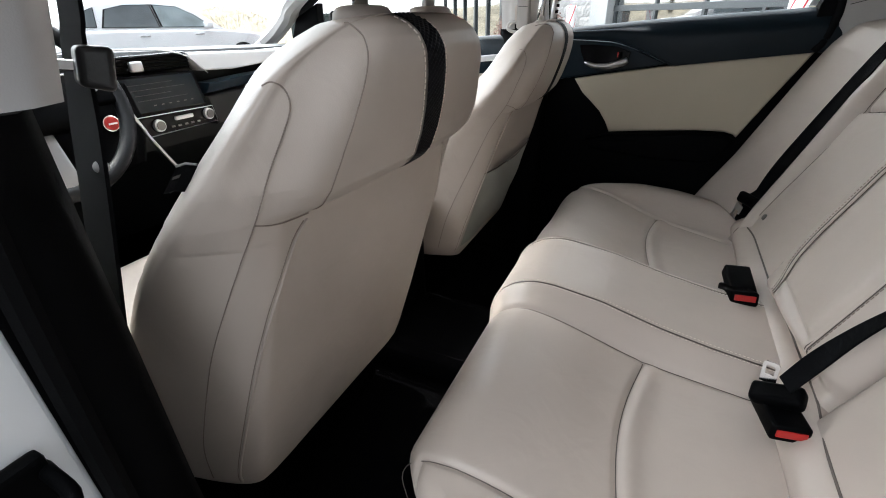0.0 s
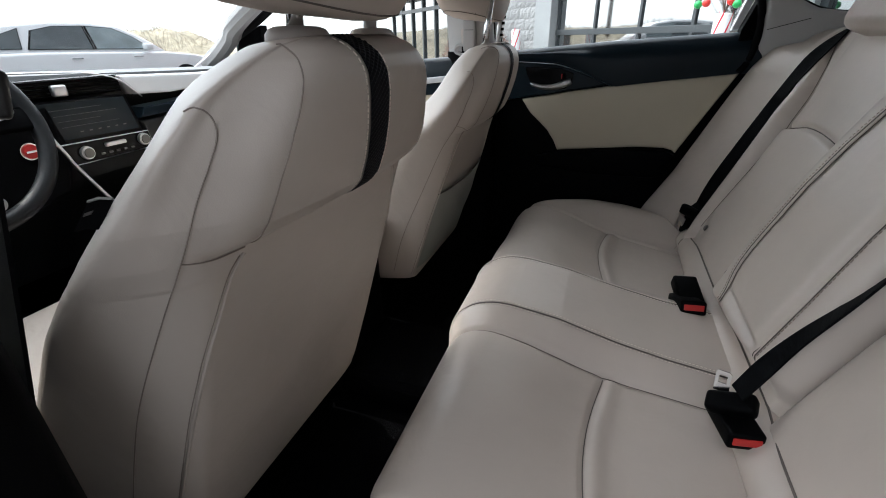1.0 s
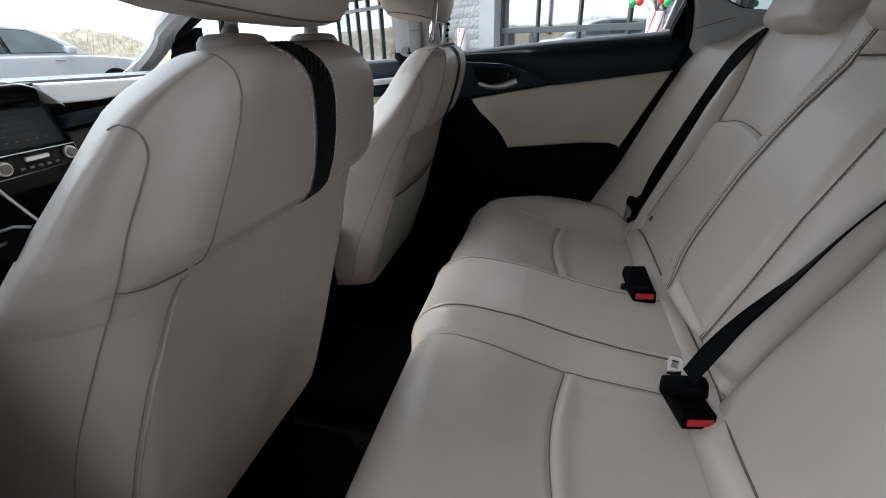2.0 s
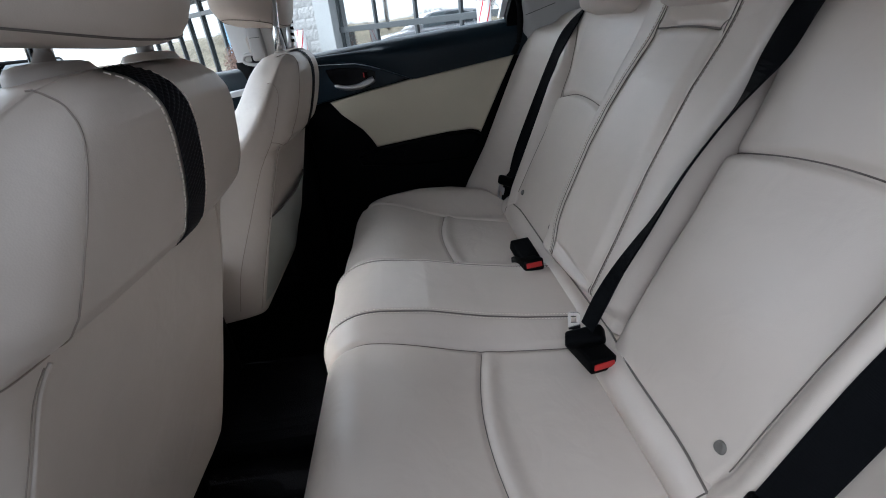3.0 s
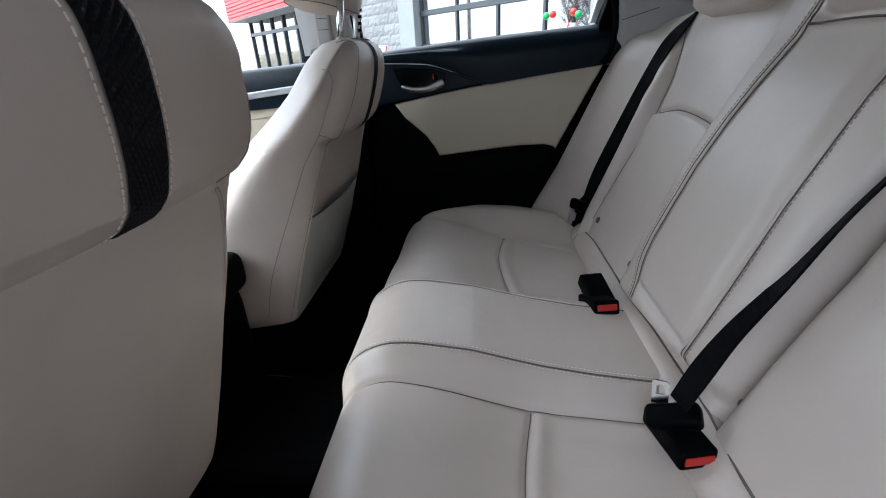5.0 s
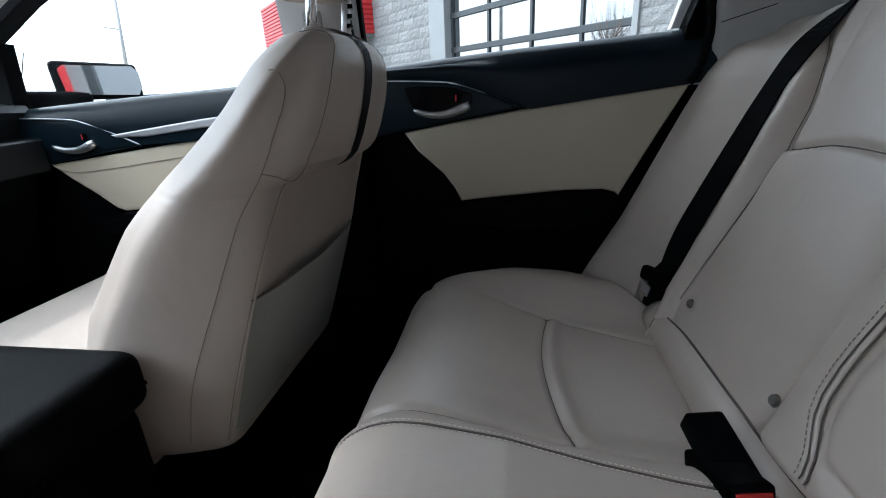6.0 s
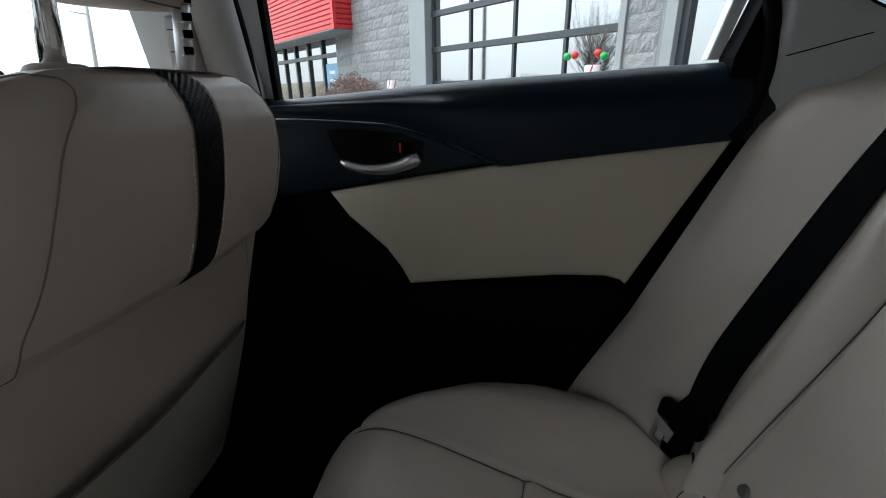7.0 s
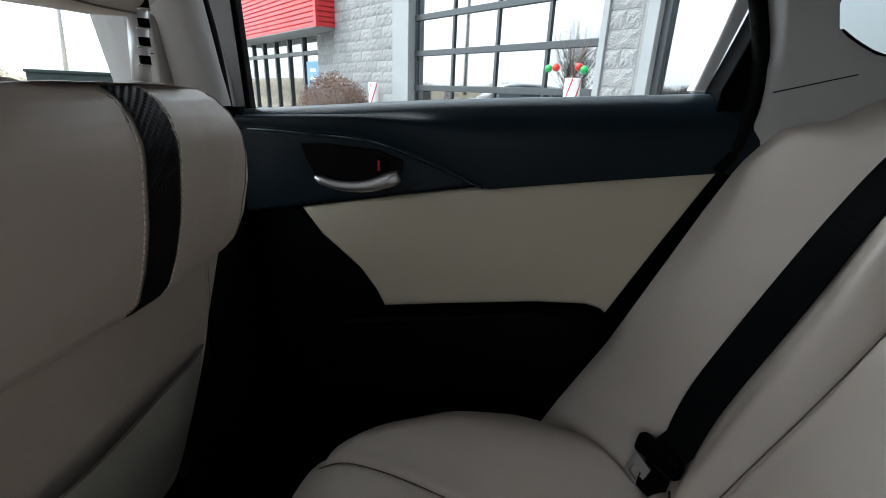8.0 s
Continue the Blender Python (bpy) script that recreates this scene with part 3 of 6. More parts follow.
def rear_belts():
    for side in (-1, 1):
        b = thing("seat_belt", "black rear seat belt over the outer bolster", "seat belt", group="rear belts")
        # the strap lies on the bolster from the latch up to the shelf
        if side > 0:
            hs, xs, half = [0.575, 0.60, 0.65, 0.80, 0.88, 0.96, 1.03, 1.07], [0.557, 0.564, 0.568, 0.566, 0.563, 0.556, 0.549, 0.546], 0.0212
        else:
            hs, xs, half = [0.565, 0.60, 0.72, 0.81, 0.90, 0.975, 1.05, 1.07], [0.550, 0.550, 0.550, 0.556, 0.553, 0.547, 0.541, 0.540], 0.0220
        mids, ways = [], []
        for h in np.linspace(hs[0], 1.07, 44):
            x = side * float(np.interp(h, hs, xs))
            row = [Vector(q) for q in back_point(np.linspace(x - half, x + half, 9), np.full(9, h))]
            c, way = (row[0] + row[-1]) / 2, (row[-1] - row[0]) / 2
            proud = max((q - c - way * (k / 4 - 1)).dot(BN) for k, q in enumerate(row))
            mids.append(c + BN * (proud + 0.0035))
            ways.append(way)
        # pulled taut, the strap bridges the hollow over the shoulder
        high = [q.dot(BN) for q in mids]
        for i in range(24, 44):
            span = max(high[j] + (high[k] - high[j]) * (i - j) / (k - j) for j in range(16, i) for k in range(i + 1, 44)) if i < 43 else high[i]
            mids[i] = mids[i] + BN * max(span - high[i], 0)
        pts = [Vector((side * 0.553, 0.028, 0.558))] + smooth_line(mids, 10)
        ways = smooth_line([ways[0]] + ways, 20)
        part("webbing", ribbon(pts, ways), belt_web, b, "black webbing")
        # latch head with two rounded shoulders, its stem in the gap and the tongue
        bm = box((-0.034, -0.010, -0.015), (0.034, 0.010, 0.015), 0.0095, 4)
        bm.transform(Matrix.Translation((side * 0.554, 0.030, 0.562)) @ pose(0, 0, 0, 12, 0, 28 * side))
        part("latch_head", bm, black_plastic, b, "black rounded latch head", True)
        bm = box((-0.019, -0.008, -0.036), (0.019, 0.008, 0.030), 0.007, 3)
        bm.transform(Matrix.Translation((side * 0.555, 0.027, 0.530)) @ pose(0, 0, 0, 12, 0, 28 * side))
        part("latch_stem", bm, black_plastic, b, "", True)
        down = Vector((side * 0.28, 0.10, -1)).normalized()
        out = Vector((-side * 0.45, 0.85, 0.25))
        out = (out - down * out.dot(down)).normalized()
        across = out.cross(down)
        m = Matrix((down, across, out)).transposed().to_4x4()
        m.translation = Vector((side * 0.571, 0.046, 0.517))
        part("tongue", tongue_plate(m, 1.15), satin, b, "metal latch tongue with a slot")
    c = thing("seat_belt", "black centre seat belt latched into its buckle", "seat belt", group="rear belts")
    return c


def buckle(parent_label, at, yaw, pitch, roll=0):
    b = thing("belt_buckle", parent_label, "buckle", group="rear buckles")
    m = Matrix.Translation(at) @ pose(0, 0, 0, 0, 0, yaw) @ pose(0, 0, 0, pitch, roll, 0)
    body = box((-0.024, -0.058, -0.014), (0.024, 0.030, 0.014), 0.006, 3)
    body.transform(m)
    part("body", body, black_plastic, b, "", True)
    key = box((-0.0185, 0.0275, -0.0050), (0.0185, 0.0318, 0.0068), 0.0015, 2)
    key.transform(m)
    part("release_button", key, red_plastic, b, "red release button")
    return b


# ---- front seats ----
LEVELS = (   # height, rear half width, widest half width, where that lies, depth, rearward bulge, front taper
    (0.415, 0.180, 0.200, 0.08, 0.14, 0.0, 0.8), (0.422, 0.198, 0.232, 0.11, 0.17, 0.0, 0.8), (0.45, 0.205, 0.252, 0.135, 0.195, 0.0, 0.8), (0.55, 0.208, 0.261, 0.150, 0.212, 0.0, 0.8),
    (0.65, 0.205, 0.260, 0.140, 0.205, 0.0, 0.8), (0.77, 0.198, 0.256, 0.100, 0.165, 0.0, 0.78), (0.806, 0.196, 0.252, 0.083, 0.146, 0.0, 0.77), (0.818, 0.196, 0.250, 0.078, 0.140, 0.001, 0.76),
    (0.822, 0.198, 0.249, 0.074, 0.138, 0.015, 0.76), (0.828, 0.198, 0.249, 0.071, 0.135, 0.025, 0.76), (0.842, 0.200, 0.247, 0.061, 0.128, 0.035, 0.75), (0.872, 0.201, 0.239, 0.043, 0.112, 0.040, 0.74), (0.915, 0.188, 0.220, 0.026, 0.092, 0.042, 0.72),
    (0.945, 0.171, 0.198, 0.020, 0.084, 0.041, 0.72), (0.97, 0.154, 0.175, 0.016, 0.078, 0.036, 0.72), (0.988, 0.136, 0.151, 0.014, 0.070, 0.026, 0.72), (1.001, 0.117, 0.129, 0.012, 0.060, 0.012, 0.75),
    (1.009, 0.092, 0.10, 0.008, 0.040, -0.006, 0.8), (1.012, 0.050, 0.055, 0.004, 0.010, -0.030, 0.8),
)


def seat_section(z, deep=1.0, inner=1.0, lip=0.0, climb=0.020):
    zs = [l[0] for l in LEVELS]
    wr, wm, dm, dd, e, ft = (float(np.interp(z, zs, [l[k] for l in LEVELS])) for k in (1, 2, 3, 4, 5, 6))
    k = 1 + (deep - 1) * (1 - float(sstep(0.78, 0.93, z)))
    dm, dd = dm * (0.5 + 0.5 * k), dd * k
    y0, at = 0.878 - 0.32 * z, z
    # the lip of the shell rises towards the sides
    z -= lip * (1 - float(sstep(0.86, 0.93, z)))
    e0, e1, e2, e3, e4 = (float(np.interp(z - climb * k * k if z < 0.9 else z, zs, [l[5] for l in LEVELS])) for k in (0, 0.30, 0.62, 0.86, 1.0))
    half = [(0, -e0), (0.30 * wr, -e1), (0.62 * wr, -e2 * 0.93), (0.86 * wr, -e3 * 0.70), (wr, -e4 * 0.18 + 0.004), (wr * 0.45 + wm * 0.55, 0.34 * dm + 0.003),
            (wm, dm), (wm * (0.5 + 0.5 * ft) + 0.006, dm * 0.45 + dd * 0.55), (wm * ft, dd), (wm * (ft - 0.22), dd * 0.90), (0, dd * 0.70)]
    inner *= 1 - (1 - inner) / 0.14 * (0.11 * float(sstep(0.87, 0.94, at)) + 0.10 * float(sstep(0.94, 1.0, at)))
    pts = [(x * inner, y0 + y, at) for x, y in half] + [(-x, y0 + y, at) for x, y in half[-2:0:-1]]
    return spline(pts, 5, True)


def head_rest(wide, deep, high):
    """A padded head restraint: rounded in plan and wrapped round the head, standing on z = 0."""
    rows = []
    for z, k in ((-0.002, 0.30), (0.0, 0.62), (0.004, 0.80), (0.012, 0.90), (0.024, 0.965), (0.045, 1.0), (0.08, 1.0), (0.11, 0.975), (0.14, 0.92), (0.16, 0.84), (0.175, 0.70), (0.183, 0.48), (0.186, 0.2)):
        ring = []
        for a in np.linspace(0, 2 * math.pi, 56, endpoint=False):
            c, s = math.cos(a), math.sin(a)
            x = math.copysign(abs(c) ** 0.62, c) * wide * k
            y = math.copysign(abs(s) ** 0.75, s) * deep * (0.25 + 0.75 * k)
            low = 0.016 * (x / wide) ** 2 * (1 - z / 0.19)
            ring.append(Vector((x, y + 0.30 * x * x / wide - 0.10 * z, z * high / 0.186 + low)))
        rows.append(ring)
    v = [p for r in rows for p in r]
    m = len(rows[0])
    f = grid_faces(len(rows), m, True) + [tuple(range(m))[::-1], tuple((len(rows) - 1) * m + k for k in range(m))]
    return v, f, rows


def front_seat(name, label, shift, pocket, head, crown, strip, post_x, post_y, deep, back_set, inner=1.0, lip=0.0, head_wide=0.148, head_x=0.0, climb=0.020, seams=(), guide=1.0):
    """A front seat built about x = 0; shift moves it to its place. crown flattens its top."""
    top = thing(name, label, "seat", group="front seats")
    zs = np.concatenate([np.array([0.415, 0.418, 0.422, 0.43]), np.linspace(0.44, 0.79, 24), np.linspace(0.796, 0.872, 52), np.linspace(0.88, 0.98, 16), np.linspace(0.985, 1.012, 14)])

    def low(z):
        return z if z < 0.955 else 0.955 + (z - 0.955) * crown
    rings = [[Vector((p.x, p.y, low(p.z))) for p in seat_section(float(z), deep, inner, lip, climb)] for z in zs]
    m = len(rings[0])
    v = [p for r in rings for p in r]
    f = grid_faces(len(rings), m, True)
    f += [tuple(range(m))[::-1], tuple((len(rings) - 1) * m + k for k in range(m))]
    put_mesh("backrest", mesh_of("backrest", v, f, leather), top, "ivory backrest with rounded upper shell")
    tree = BVHTree.FromPolygons(v, f)

    def rear(x, z, out=0.001):
        hit = tree.ray_cast(Vector((x, -1, z)), Vector((0, 1, 0)))
        if hit[0] is None:
            hit = tree.find_nearest(Vector((x, 0.5, z)))
        a = 1.45 * float(sstep(low(0.93), low(1.012), z))
        return hit[0] + Vector((0, -math.cos(a), math.sin(a))) * out

    def near(p, out=0.0003):
        h = tree.find_nearest(Vector(p))
        return h[0] + h[1] * out

    flank, arch, lip_line, welt = seams
    for s in (-1, 1):
        for pts, lab in ((flank, "sewn side seam"), (arch, "curved shell seam"), (lip_line, "lip seam")):
            line = [near((s * x * (inner if s > 0 else 1), y, z), 0.0005) for x, y, z in spline(pts, 12)]
            part("seam", tube(smooth_line(line, 1), 0.0006, 6), seam_soft, top, lab, True)
        for off, r, mat, nm, lab, out in ((0.0, 0.0018, leather, "piping", "raised piping", 0.0006), (0.005, 0.00055, seam_soft, "seam", "sewn panel seam", 0.0003)):
            line = [near((s * (x + off) * (inner if s > 0 else 1), y, z), out) for x, y, z in spline(welt, 8)]
            part(nm, tube(smooth_line(line, 2), r, 6), mat, top, lab, True)
    # dark woven strip over the upper shell, with raised slanting ribs
    hs = np.concatenate([np.linspace(0.8215 + lip, 0.97, 150), np.linspace(0.971, 1.008, 50)])
    rows, edges, n = [], [], 49
    for h in hs:
        mid = float(np.interp(h, [q[0] for q in strip], [q[1] for q in strip]))
        wide = float(np.interp(h, [q[0] for q in strip], [q[2] for q in strip]))
        rows.append([rear(mid + wide * (2 * k / (n - 1) - 1), low(float(h)), 0.0016) for k in range(n)])
        edges.append((rear(mid - wide - 0.0040, low(float(h)), 0.0008), rear(mid + wide + 0.0036, low(float(h)), 0.0008)))
    cols = [smooth_line([r[k] for r in rows], 24) for k in range(n)]
    g, run = [], 0.0
    for i in range(len(rows)):
        j = min(i + 1, len(rows) - 1)
        run += (cols[24][i] - cols[24][max(i - 1, 0)]).length
        for k in range(n):
            along = cols[k][j] - cols[k][j - 1]
            over = cols[min(k + 1, n - 1)][i] - cols[max(k - 1, 0)][i]
            nrm = over.cross(along).normalized()
            x = (cols[k][i] - cols[24][i]).length * (1 if k > 24 else -1)
            rib = abs(math.sin((run - x * 0.8) * math.pi / 0.0062)) ** 1.3
            knot = 0.5 + 0.5 * math.sin((x + run * 0.3) * 2 * math.pi / 0.0042)
            edge = min(min(k, n - 1 - k) / 4, 1)
            g.append(cols[k][i] + nrm * edge * 0.0016 * rib * (0.65 + 0.35 * knot))
    put_mesh("mesh_strip", mesh_of("mesh_strip", g, grid_faces(len(rows), n), mesh_black), top, "black woven mesh strip with slanting ribs")
    for k in (0, 1):
        part("stitching", dashes(smooth_line([e[k] for e in edges], 20), 0.00062), stitch_thread, top, "ivory topstitching", True)
    if pocket:
        rows = []
        for h in np.linspace(0.452, 0.672, 34):
            rows.append([rear(x, float(h), 0.0006 + (0.004 + 0.014 * (1 - (x / 0.2) ** 4)) * (1 - (x / 0.2) ** 8) * (0.4 + 0.6 * sstep(0.40, 0.60, h)) + 0.0035 * math.sin(h * 40 + x * 26) * (1 - (x / 0.2) ** 2)) for x in np.linspace(-0.2, 0.2, 30)])
        g = [p for r in rows for p in r]
        put_mesh("seat_pocket", mesh_of("seat_pocket", g, grid_faces(34, 30), pocket_vinyl), top, "slack grey leatherette map pocket")
        part("pocket_edge", tube([p + Vector((0, 0.001, 0.001)) for p in rows[-1]], 0.0018, 6), seam_shade_thread, top, "dark pocket edge", True)
    # head restraint on two posts; one post has height notches
    crest = low(1.012)
    for s in (-1, 1):
        x = post_x + s * 0.066
        p = part("post", tube([(x, post_y + 0.006, crest - 0.03), (x, post_y, crest + 0.03), (x, post_y - 0.012, head + 0.06)], 0.0072, 16), satin if s > 0 else chrome, top, "polished steel post", True)
        if s > 0:
            for k in range(5):
                at = Matrix.Translation((x - 0.0042, post_y - 0.0030 - 0.002 * k, crest + 0.018 + k * 0.0135)) @ pose(0, 0, 0, 0, 0, -55)
                for lo, hi, mat, lab in (((-0.0015, -0.0034, -0.0034), (0.0065, 0.0040, 0.0030), gloss_black, "dark height notch"), ((-0.0030, -0.0048, -0.0050), (0.0070, 0.0040, -0.0034), chrome, "bright notch lip")):
                    bm = box(lo, hi, 0.0006, 1)
                    bm.transform(at)
                    part("notch", bm, mat, p, lab)
        rows = []
        for z, k in ((-0.030, 1.0), (0.002, 1.0), (0.007, 0.97), (0.011, 0.86), (0.0128, 0.66), (0.0135, 0.30)):
            rows.append([Vector((x + guide * 0.033 * k * math.copysign(abs(math.cos(a)) ** 0.8, math.cos(a)), post_y + guide * 0.020 * k * math.copysign(abs(math.sin(a)) ** 0.8, math.sin(a)), crest - (0.007 if lip else 0.012) + z)) for a in np.linspace(0, 2 * math.pi, 32, endpoint=False)])
        put_mesh("post_guide", mesh_of("post_guide", [q for r in rows for q in r], grid_faces(len(rows), 32, True) + [tuple(range(5 * 32, 6 * 32))], guide_pale), top, "greige post guide")
    v, f, rows = head_rest(head_wide, 0.066, 0.19)
    at = Matrix.Translation((post_x + head_x - back_set * 0.3, post_y - back_set, head)) @ pose(0, 0, 0, 6)
    put_mesh("head_restraint", mesh_of("head_restraint", [at @ q for q in v], f, leather), top, "padded ivory head restraint")
    loop = [at @ (q + Vector((0, 0, -0.0004))) for q in rows[2]]
    part("seam", tube(loop + loop[:1], 0.0008, 6), seam_shade_thread, top, "sewn seam under the restraint", True)
    arc = [at @ rows[k][34] for k in range(2, 11)] + [at @ rows[k][50] for k in range(10, 1, -1)]
    part("seam", tube(smooth_line(arc[:9], 2), 0.0008, 6), seam_shade_thread, top, "sewn side seam", True)
    part("seam", tube(smooth_line(arc[9:], 2), 0.0008, 6), seam_shade_thread, top, "sewn side seam", True)
    # cushion and base
    cz = 0.475
    cb = box((-0.250, 0.88, cz - 0.14), (0.250, 1.34, cz), 0.055, 5)
    for vv in cb.verts:
        vv.co.z += 0.10 * (vv.co.y - 0.75) * 0.9 + 0.025 * (vv.co.x / 0.255) ** 4
    part("cushion", cb, leather, top, "", True)
    part("base", box((-0.22, 0.84, 0.210), (0.22, 1.22, cz - 0.12), 0.02), black_plastic, top, "black seat base and rails")
    top.location = shift
    return top


bench_cushion()
rear_backrest()
center_belt = rear_belts()
PASSENGER_STRIP = ((0.806, 0.018, 0.0185), (0.824, 0.014, 0.0185), (0.85, 0.009, 0.0185), (0.90, 0.002, 0.0185), (0.945, -0.007, 0.0185), (0.985, -0.007, 0.018), (1.012, 0.0, 0.017))
DRIVER_STRIP = ((0.806, 0.006, 0.018), (0.824, 0.002, 0.0185), (0.858, -0.009, 0.0185), (0.90, -0.022, 0.019), (0.942, -0.036, 0.0185), (0.972, -0.044, 0.0175), (1.012, -0.053, 0.016))
PASSENGER_SEAMS = (   # flank, arch over the shell, lip, welt of the lower panel
    ((0.187, 0.596, 0.959), (0.182, 0.584, 0.951), (0.182, 0.581, 0.936), (0.190, 0.584, 0.915), (0.201, 0.595, 0.884), (0.207, 0.614, 0.844), (0.210, 0.629, 0.820),
     (0.217, 0.646, 0.792), (0.221, 0.661, 0.761), (0.227, 0.691, 0.695), (0.236, 0.752, 0.560), (0.236, 0.785, 0.450)),
    ((0.122, 0.580, 0.998), (0.112, 0.566, 1.003), (0.104, 0.556, 1.002), (0.105, 0.547, 0.995), (0.113, 0.542, 0.985), (0.129, 0.540, 0.964), (0.141, 0.547, 0.925), (0.148, 0.559, 0.891), (0.158, 0.576, 0.856), (0.152, 0.606, 0.833)),
    ((0.207, 0.614, 0.844), (0.186, 0.605, 0.838), (0.152, 0.606, 0.833)),
    ((0.152, 0.612, 0.826), (0.166, 0.620, 0.790), (0.178, 0.628, 0.755), (0.191, 0.650, 0.705), (0.204, 0.680, 0.610), (0.208, 0.710, 0.530), (0.208, 0.740, 0.435)))
DRIVER_SEAMS = (
    ((0.194, 0.598, 0.951), (0.189, 0.587, 0.951), (0.184, 0.584, 0.944), (0.185, 0.583, 0.932), (0.193, 0.587, 0.915), (0.204, 0.598, 0.886), (0.211, 0.618, 0.844),
     (0.214, 0.631, 0.821), (0.224, 0.663, 0.761), (0.232, 0.702, 0.686), (0.237, 0.743, 0.590), (0.237, 0.771, 0.518), (0.236, 0.785, 0.45)),
    ((0.129, 0.568, 0.994), (0.127, 0.562, 0.992), (0.127, 0.553, 0.983), (0.134, 0.544, 0.967), (0.142, 0.545, 0.946), (0.152, 0.552, 0.918), (0.160, 0.564, 0.887), (0.163, 0.580, 0.857), (0.157, 0.606, 0.836)),
    ((0.211, 0.618, 0.844), (0.190, 0.611, 0.838), (0.157, 0.608, 0.834)),
    ((0.157, 0.612, 0.829), (0.169, 0.618, 0.814), (0.181, 0.628, 0.782), (0.195, 0.644, 0.734), (0.207, 0.673, 0.660), (0.215, 0.710, 0.564), (0.218, 0.745, 0.476), (0.218, 0.755, 0.435)))
front_seat("passenger_seat", "ivory leatherette passenger seat with black mesh strip and map pocket", (0.385, 0, 0), True, 1.063, 1.0, PASSENGER_STRIP, -0.010, 0.580, 1.16, -0.044, head_wide=0.138, climb=0.006, seams=PASSENGER_SEAMS, guide=0.70)
front_seat("driver_seat", "ivory leatherette driver seat with black mesh strip, set higher", (-0.385, -0.040, 0.035), False, 1.010, 0.70, DRIVER_STRIP, -0.005, 0.588, 1.0, 0.004, 0.86, 0.018, 0.142, -0.032, 0.004, DRIVER_SEAMS)
buckle("black belt buckle with red button on the bench centre", (0.088, 0.084, 0.520), 98, 20)
buckle("second black belt buckle turned away on the bench", (0.148, 0.082, 0.524), -80, 18)
buckle("black belt buckle with red button beside the latched tongue", (-0.229, 0.060, 0.512), 100, 3)


# ---- centre belt, its latch and tongue ----
def finish_center_belt():
    pts = [(-0.236, -0.205, 1.075), (-0.232, -0.170, 1.018), (-0.226, -0.148, 0.962), (-0.214, -0.136, 0.922), (-0.207, -0.123, 0.893), (-0.200, -0.099, 0.852),
           (-0.195, -0.068, 0.797), (-0.193, -0.028, 0.72), (-0.194, 0.012, 0.655), (-0.200, 0.042, 0.602), (-0.208, 0.066, 0.556)]
    flat, edge = Vector((-0.0146, -0.0175, -0.0074)), Vector((-0.019, 0.0135, 0.006))
    half = [flat * a + edge * b for a, b in ((0.55, 0.70), (0.56, 0.70), (0.56, 0.70), (0.24, 0.9), (0.05, 0.98), (0.02, 0.98), (0.05, 0.98), (0.20, 0.80), (0.38, 0.62), (0.52, 0.40), (0.5, 0.3))]
    p, h = spline(pts, 6), spline(half, 6)
    part("webbing", ribbon(p, h, 0.0014), belt_web, center_belt, "black webbing, half twisted")
    # latch head lying across the buckle, with the free tongue standing up from it
    along = Vector((0.025, 0.055, -0.028)).normalized()
    face = Vector((-0.2, 0.45, 0.85))
    face = (face - along * face.dot(along)).normalized()
    m = Matrix((along, face.cross(along), face)).transposed().to_4x4()
    m.translation = Vector((-0.211, 0.070, 0.537))
    bm = box((-0.033, -0.016, -0.012), (0.033, 0.016, 0.012), 0.0095, 4)
    bm.transform(m)
    part("latch_head", bm, black_plastic, center_belt, "black rounded latch head", True)
    up = Vector((0.10, 0.05, 1)).normalized()
    out = Vector((-0.75, 0.35, 0.30))
    out = (out - up * out.dot(up)).normalized()
    m = Matrix((up, out.cross(up), out)).transposed().to_4x4()
    m.translation = Vector((-0.190, 0.082, 0.560))
    bm = tongue_plate(m, 0.78)
    part("tongue", bm, chrome, center_belt, "bright steel tongue with a slot")


finish_center_belt()

# ---- car floor, roof and shell ----
def setting(name, bm, mat, label, category="car body"):
    return tagged(part(name, bm, mat), label, category, kind="structure")


setting("floor", box((-0.74, -0.10, 0.20), (0.74, 2.0, 0.245)), carpet, "black carpeted car floor", "floor")
setting("floor_tunnel", box((-0.13, 0.30, 0.245), (0.13, 1.5, 0.33), 0.04, 3), carpet, "carpeted tunnel along the floor", "floor")
setting("seat_riser", box((-0.66, -0.30, 0.245), (0.66, 0.44, 0.36)), carpet, "black riser under the rear bench", "floor")
setting("ceiling", box((-0.60, -0.42, 1.335), (0.60, 1.02, 1.375), 0.015), headliner, "light cloth headliner", "ceiling")
setting("roof_panel", prism([(-0.71, 1.34), (-0.64, 1.40), (-0.3, 1.425), (0.3, 1.425), (0.64, 1.40), (0.71, 1.34)], "y", -0.45, 1.05), white_paint, "white painted car roof", "roof")
setting("parcel_shelf", box((-0.66, -1.05, 1.0), (0.66, -0.235, 1.03), 0.01), trim_grey, "grey parcel shelf behind the backrest", "shelf")
setting("trunk_wall", box((-0.72, -0.36, 0.25), (0.72, -0.30, 1.0)), black_plastic, "dark panel behind the rear backrest", "wall")
for s in (-1, 1):
    setting("kick_panel", box((s * 0.73 - 0.03, 1.70, 0.2), (s * 0.73 + 0.03, 2.0, 0.93)), black_plastic, "black panel beside the footwell", "wall")
setting("firewall", box((-0.74, 1.98, 0.2), (0.74, 2.02, 0.93)), black_plastic, "dark bulkhead under the windscreen", "wall")
